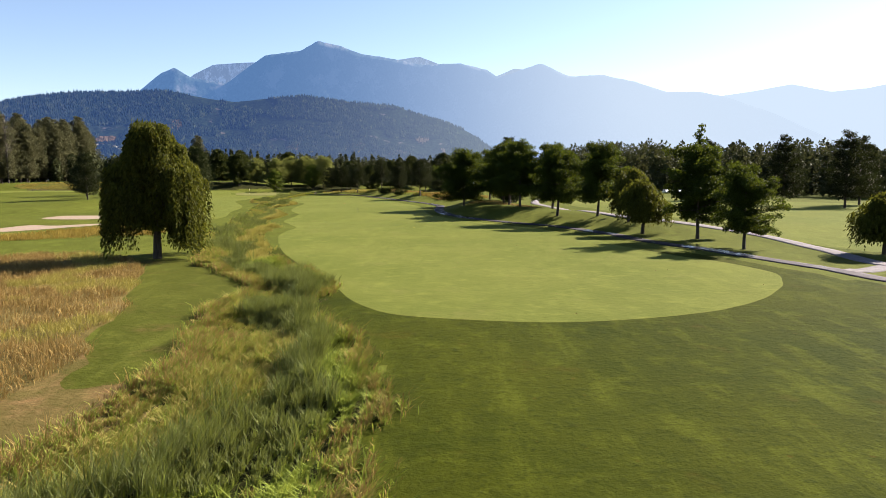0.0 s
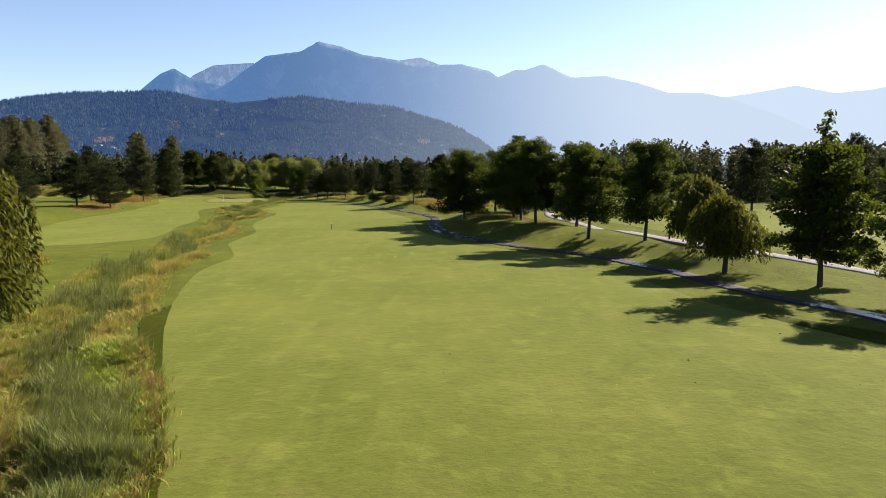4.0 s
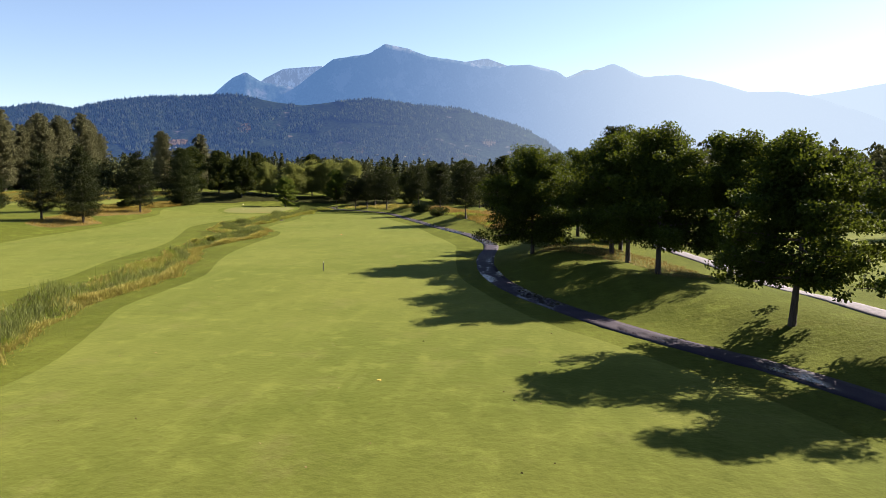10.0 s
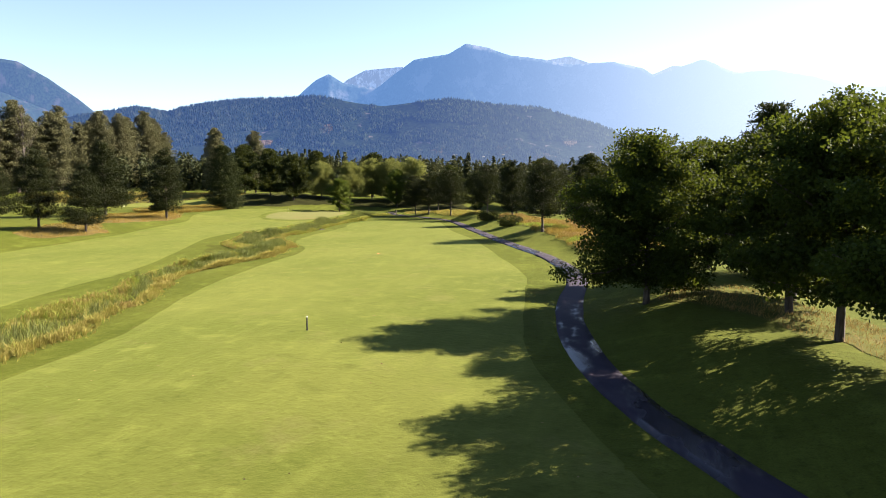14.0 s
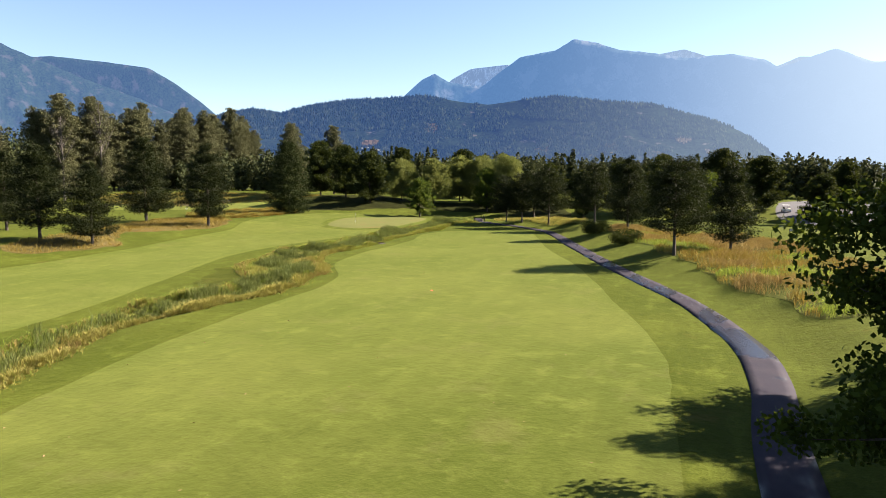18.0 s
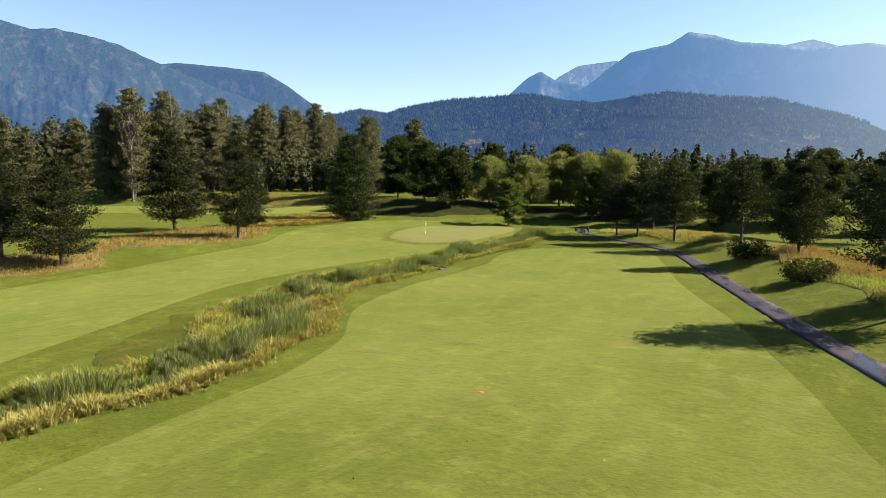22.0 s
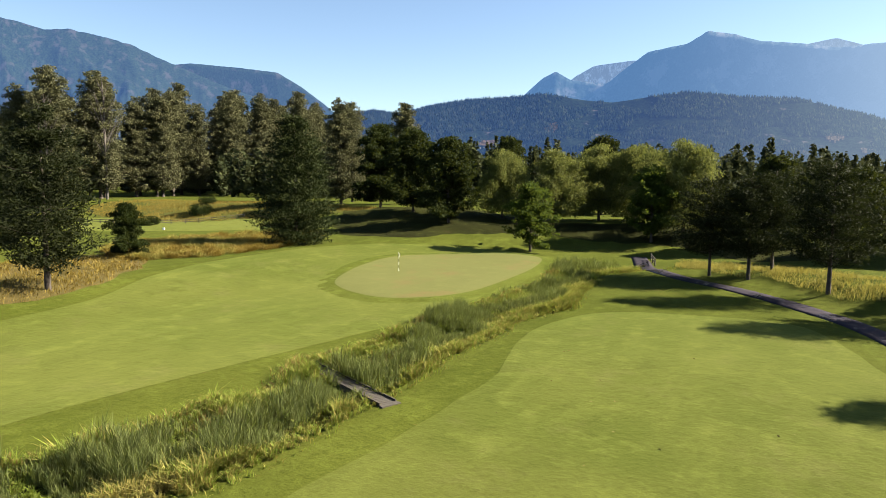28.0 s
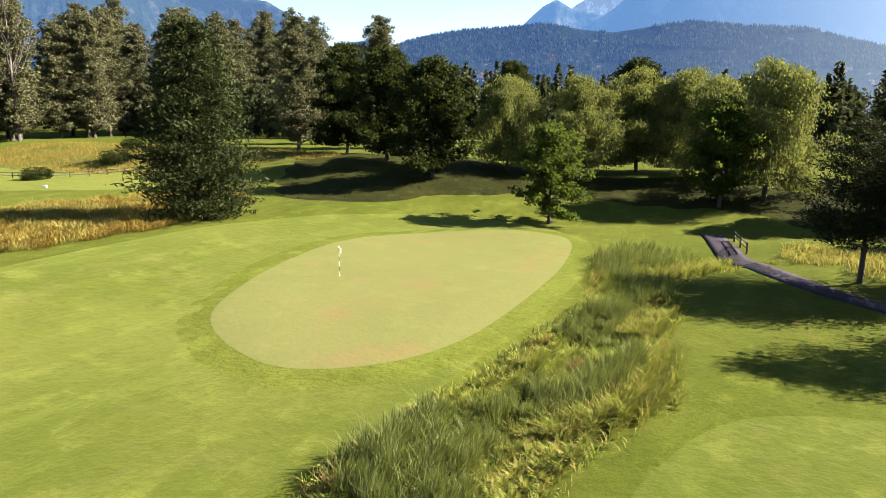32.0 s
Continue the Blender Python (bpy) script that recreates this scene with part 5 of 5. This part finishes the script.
def rod(r, h, at=(0, 0, 0), sides=10, top=None, lay=None):
    bm = bmesh.new()
    bmesh.ops.create_cone(bm, cap_ends=True, segments=sides, radius1=r, radius2=r if top is None else top, depth=h)
    m = Matrix.Translation((at[0], at[1], at[2] + h / 2))
    if lay:
        m = Matrix.Translation(at) @ Euler([radians(a) for a in lay]).to_matrix().to_4x4()
    bm.transform(m)
    return bm


def stand(root, x, y, turn=0.0, up=0.0):
    root.matrix_basis = pose(x, y, float(height(x, y)) + up, 0, 0, turn)
    return root


def distance_post():
    root = tagged(new("distance_post"), "thin dark yardage post standing on the fairway", "post")
    part("shaft", rod(0.055, 1.02, sides=12), BLACK, root)
    part("cap", rod(0.062, 0.07, (0, 0, 1.02), 12, 0.03), WHITE, root, "pale rounded cap")
    part("base_ring", rod(0.085, 0.05, (0, 0, -0.01), 12), BLACK, root)
    return root


stand(distance_post(), -20.5, 163.3, 0, 0.02)


def flagstick():
    root = tagged(new("flagstick"), "slim black and white flagstick with a small flag", "flagstick")
    for i in range(6):
        part("pole_section", rod(0.016, 0.36, (0, 0, i * 0.36), 10), (WHITE, BLACK)[i % 2], root)
    bm = bmesh.new()
    n = 9
    rows = []
    for i in range(n):
        k = i / (n - 1)
        rows.append([bm.verts.new((0.02 + 0.16 * k, 0.05 * math.sin(k * 5), 2.13 - 0.12 * k)), bm.verts.new((0.02 + 0.13 * k, 0.05 * math.sin(k * 5 + 0.4), 1.72 - 0.1 * k))])
    for a, b in zip(rows[:-1], rows[1:]):
        bm.faces.new((a[0], b[0], b[1], a[1]))
    bmesh.ops.solidify(bm, geom=bm.faces[:], thickness=0.01)
    part("flag", bm, CREAM, root, "small limp pale flag")
    part("finial", rod(0.03, 0.05, (0, 0, 2.16), 10, 0.012), WHITE, root)
    part("cup_rim", rod(0.056, 0.03, (0, 0, -0.02), 16), WHITE, root)
    return root


stand(flagstick(), -84.5, 296.5, 40, 0.05)


def marker_disc(material, label, x, y):
    root = tagged(new("distance_marker"), label, "marker")
    part("plate", rod(0.11, 0.04, (0, 0, 0), 24), material, root)
    part("rim", rod(0.13, 0.02, (0, 0, 0), 24), material, root)
    stand(root, x, y, 0, 0.02)


marker_disc(RED, "flat red yardage disc set in the fairway", -31.25, 214.9)
marker_disc(YELLOW, "flat yellow yardage disc set in the fairway", -5.1, 119.85)


def plank_bridge(a, b, width=1.5, up=0.16):
    """A low plank crossing over the ditch: beams, boards and kerb boards."""
    a, b = Vector(a), Vector(b)
    L = (b - a).length
    root = tagged(new("plank_bridge"), "low weathered plank bridge crossing the reedy ditch", "bridge")
    for s in (-0.55, 0.55):
        part("beam", box(L, 0.16, 0.22, 0.01, (0, s * width * 0.8, -0.25)), WOOD, root)
    n = int(L / 0.24)
    for i in range(n):
        part("board", box(0.22, width, 0.05, 0.008, ((i + 0.5) / n * L - L / 2, 0, -0.03 + (i % 3) * 0.004)), WOOD, root)
    for s in (-1, 1):
        part("kerb_board", box(L * 0.98, 0.09, 0.1, 0.01, (0, s * (width / 2 - 0.06), 0.024)), WOOD, root)
    for s in (-1, 1):
        part("end_sill", box(0.3, width + 0.1, 0.12, 0.02, (s * (L / 2 + 0.14), 0, -0.1)), WOOD, root)
    m = (a + b) / 2
    root.matrix_basis = pose(m.x, m.y, up, 0, 0, math.degrees(math.atan2((b - a).y, (b - a).x)))


plank_bridge((-12.6, 52.0), (-9.0, 51.1), 1.0, 0.02)
plank_bridge((-66.3, 260.5), (-57.9, 257.2), 1.15)


def footbridge():
    """Timber railings on both sides where the cart path crosses the ditch."""
    line = [p for p in PATH if 324 < p[1] < 331][::3]
    for s in (1,):
        root = tagged(new("timber_railing"), "rough timber railing beside the cart path bridge", "railing", "railings of the path bridge")
        t = np.gradient(np.array(line), axis=0)
        tops = []
        for p, d in zip(line, t):
            d = d / np.linalg.norm(d)
            q = np.array(p) + np.array((d[1], -d[0])) * 1.5 * s
            z = float(height(*q))
            part("post", box(0.16, 0.16, 1.25, 0.015, (q[0], q[1], z - 0.15)), WOOD, root)
            tops.append((q[0], q[1], z + 0.95))
        for a, b in zip(tops[:-1], tops[1:]):
            for drop in (0.0, 0.42):
                part("rail", mesh_of("rail", *tube([(a[0], a[1], a[2] - drop), (b[0], b[1], b[2] - drop)], [0.06, 0.06], 6)), WOOD, root)


footbridge()


def rail_fence():
    """A low post-and-rail fence across the weedy rough."""
    root = tagged(new("rail_fence"), "low weathered timber rail fence on the weedy rough", "fence")
    line = curve([(-190, 310.5), (-179, 314.2), (-167, 319), (-158, 326.5), (-150, 332)], steps=4)
    tops = []
    for q in line:
        z = float(height(*q))
        part("post", box(0.14, 0.14, 1.15, 0.015, (q[0], q[1], z - 0.15)), WOOD, root)
        tops.append((q[0], q[1], z + 0.85))
    for a, b in zip(tops[:-1], tops[1:]):
        for drop in (0.0, 0.42):
            part("rail", mesh_of("rail", *tube([(a[0], a[1], a[2] - drop), (b[0], b[1], b[2] - drop)], [0.055, 0.055], 6)), WOOD, root)


rail_fence()


def tee_sign(x, y, turn):
    root = tagged(new("tee_sign"), "small dark sign board on two posts by the path", "sign")
    for s in (-0.3, 0.3):
        part("post", box(0.08, 0.08, 1.1, 0.01, (s, 0, -0.05)), WOOD, root)
    part("board", box(0.85, 0.05, 0.55, 0.01, (0, -0.07, 0.6)), BLACK, root)
    part("panel", box(0.7, 0.012, 0.4, 0, (0, -0.1, 0.68)), CREAM, root, "pale panel with unreadable lines")
    for i in range(3):
        part("line_bar", box(0.5 - 0.1 * i, 0.008, 0.035, 0, (0, -0.111, 0.98 - i * 0.1)), BLACK, root)
    return stand(root, x, y, turn)


tee_sign(11.5, 297, 30)
tee_sign(19, 306, 200)


def golf_cart(x, y, turn):
    root = tagged(new("golf_cart"), "small golf cart with a white canopy parked on the paving", "golf cart")
    part("body", box(2.3, 1.15, 0.45, 0.1, (0, 0, 0.28)), CREAM, root)
    part("bonnet", box(0.6, 1.05, 0.3, 0.1, (0.85, 0, 0.68)), CREAM, root)
    part("seat", box(0.5, 1.05, 0.16, 0.05, (-0.25, 0, 0.74)), BLACK, root)
    part("seat_back", box(0.14, 1.05, 0.45, 0.05, (-0.52, 0, 0.86)), BLACK, root)
    for sx_ in (-0.75, 0.6):
        for sy_ in (-0.5, 0.5):
            part("canopy_post", rod(0.022, 1.2, (sx_, sy_, 0.7), 8), BLACK, root)
    part("canopy", box(1.75, 1.2, 0.09, 0.04, (-0.08, 0, 1.86)), WHITE, root, "white canopy")
    for sx_ in (-0.75, 0.8):
        for sy_ in (-0.52, 0.52):
            w = part("wheel", rod(0.23, 0.2, (sx_, sy_, 0.23), 18, lay=(90, 0, 0)), BLACK, root)
            part("hub", rod(0.11, 0.22, (sx_, sy_, 0.23), 12, lay=(90, 0, 0)), WHITE, w)
    return stand(root, x, y, turn, 0.06)


golf_cart(16, 352, 20)


def car(x, y, turn, paint, label):
    root = tagged(new("car"), label, "car", "cars in the car park")
    bm = bmesh.new()
    side = [(-2.15, 0.35), (-2.2, 0.75), (-1.95, 0.95), (-1.5, 1.0), (-1.05, 1.42), (0.25, 1.46), (0.95, 1.02), (1.9, 0.88), (2.15, 0.65), (2.15, 0.35)]
    a = [bm.verts.new((px, -0.86, pz)) for px, pz in side]
    b = [bm.verts.new((px, 0.86, pz)) for px, pz in side]
    bm.faces.new(a)
    bm.faces.new(b[::-1])
    for i in range(len(side)):
        j = (i + 1) % len(side)
        bm.faces.new((a[i], b[i], b[j], a[j]))
    bmesh.ops.recalc_face_normals(bm, faces=bm.faces[:])
    bmesh.ops.bevel(bm, geom=bm.edges[:], offset=0.07, segments=2, affect="EDGES")
    part("body", bm, paint, root)
    for s in (-1, 1):
        part("side_window", box(1.5, 0.03, 0.34, 0.01, (-0.35, s * 0.865, 1.02)), CAR_GLASS, root)
        part("headlight", box(0.06, 0.3, 0.14, 0.02, (2.15, s * 0.6, 0.62)), WHITE, root)
    glass = box(0.03, 1.5, 0.6, 0.01)
    glass.transform(Matrix.Translation((0.62, 0, 1.0)) @ Matrix.Rotation(radians(-58), 4, "Y"))
    part("windscreen", glass, CAR_GLASS, root)
    for sx_ in (-1.35, 1.35):
        for s in (-1, 1):
            w = part("wheel", rod(0.33, 0.22, (sx_, s * 0.8, 0.33), 18, lay=(90, 0, 0)), BLACK, root)
            part("rim", rod(0.19, 0.24, (sx_, s * 0.8, 0.33), 12, lay=(90, 0, 0)), CHROME, w)
    return stand(root, x, y, turn, 0.04)


for i in range(5):
    car(96 + i * 3.1, 292 + i * 1.0, 100, (WHITE, SILVER, WHITE, DARK_BLUE, SILVER)[i], ("parked white car seen between the trees", "parked silver car seen between the trees", "parked white car seen between the trees",
        "parked dark blue car seen between the trees", "parked silver car seen between the trees")[i])


def hay_bale():
    """A round bale lying on its side, with twine bands and wound straw ends."""
    root = tagged(new("hay_bale"), "round straw-orange hay bale on the far field", "hay bale", "bales on the far field")
    bm = rod(0.72, 1.25, (0, 0, 0.7), 20, lay=(90, 0, 0))
    bmesh.ops.bevel(bm, geom=[e for e in bm.edges if len(e.link_faces) == 2 and max(len(f.verts) for f in e.link_faces) > 4], offset=0.1, segments=2, affect="EDGES")
    part("roll", bm, STRAW, root)
    for s in (-0.35, 0, 0.35):
        part("twine", rod(0.728, 0.03, (0, s, 0.7), 20, lay=(90, 0, 0)), WOOD, root)
    return root


bale = stand(hay_bale(), -226, 308.8, 30)
for x, y, turn in ((-261, 321.5, 70), (-258.4, 323.5, 10), (-253.9, 326.8, 50), (-237, 321.4, 100), (-227.5, 310.5, 80)):
    stand(copy_thing(bale, Matrix.Identity(4)), x, y, turn)


def utility_box():
    root = tagged(new("utility_box"), "small white utility box on the far rough", "box")
    part("case", box(0.6, 0.45, 0.5, 0.04), WHITE, root)
    part("lid", box(0.66, 0.5, 0.06, 0.02, (0, 0, 0.5)), WHITE, root)
    part("door", box(0.42, 0.02, 0.34, 0.005, (0, -0.235, 0.08)), CREAM, root)
    return root


small_box = stand(utility_box(), -150.4, 312, 30)
small_box.scale = (0.65, 0.65, 0.65)


def divots():
    """Leaves and divots scattered over the fairway, too many to count."""
    global rng
    rng = np.random.default_rng(77)
    n = 420
    lo, hi = FAIRWAY_EDGE.min(0), FAIRWAY_EDGE.max(0)
    x, y = rng.uniform(lo[0], hi[0], n * 2), rng.uniform(lo[1], hi[1], n * 2)
    ok = distance(FAIRWAY_EDGE, x, y, True) > 0.5
    x, y = x[ok][:n], y[ok][:n]
    z = height(x, y) + 0.035
    d = ball(len(x)) * np.array((1, 1, 0.15))
    v, f = leaf_cloud(np.stack([x, y, z], 1), d, rng.uniform(0.08, 0.2, len(x)), rng.uniform(0.06, 0.13, len(x)), 0.3)
    tagged(part("fallen_leaves", mesh_of("fallen_leaves", v, f, False), FALLEN), "dry brown leaves and divots scattered over the fairway", "leaves", kind="stuff")


divots()
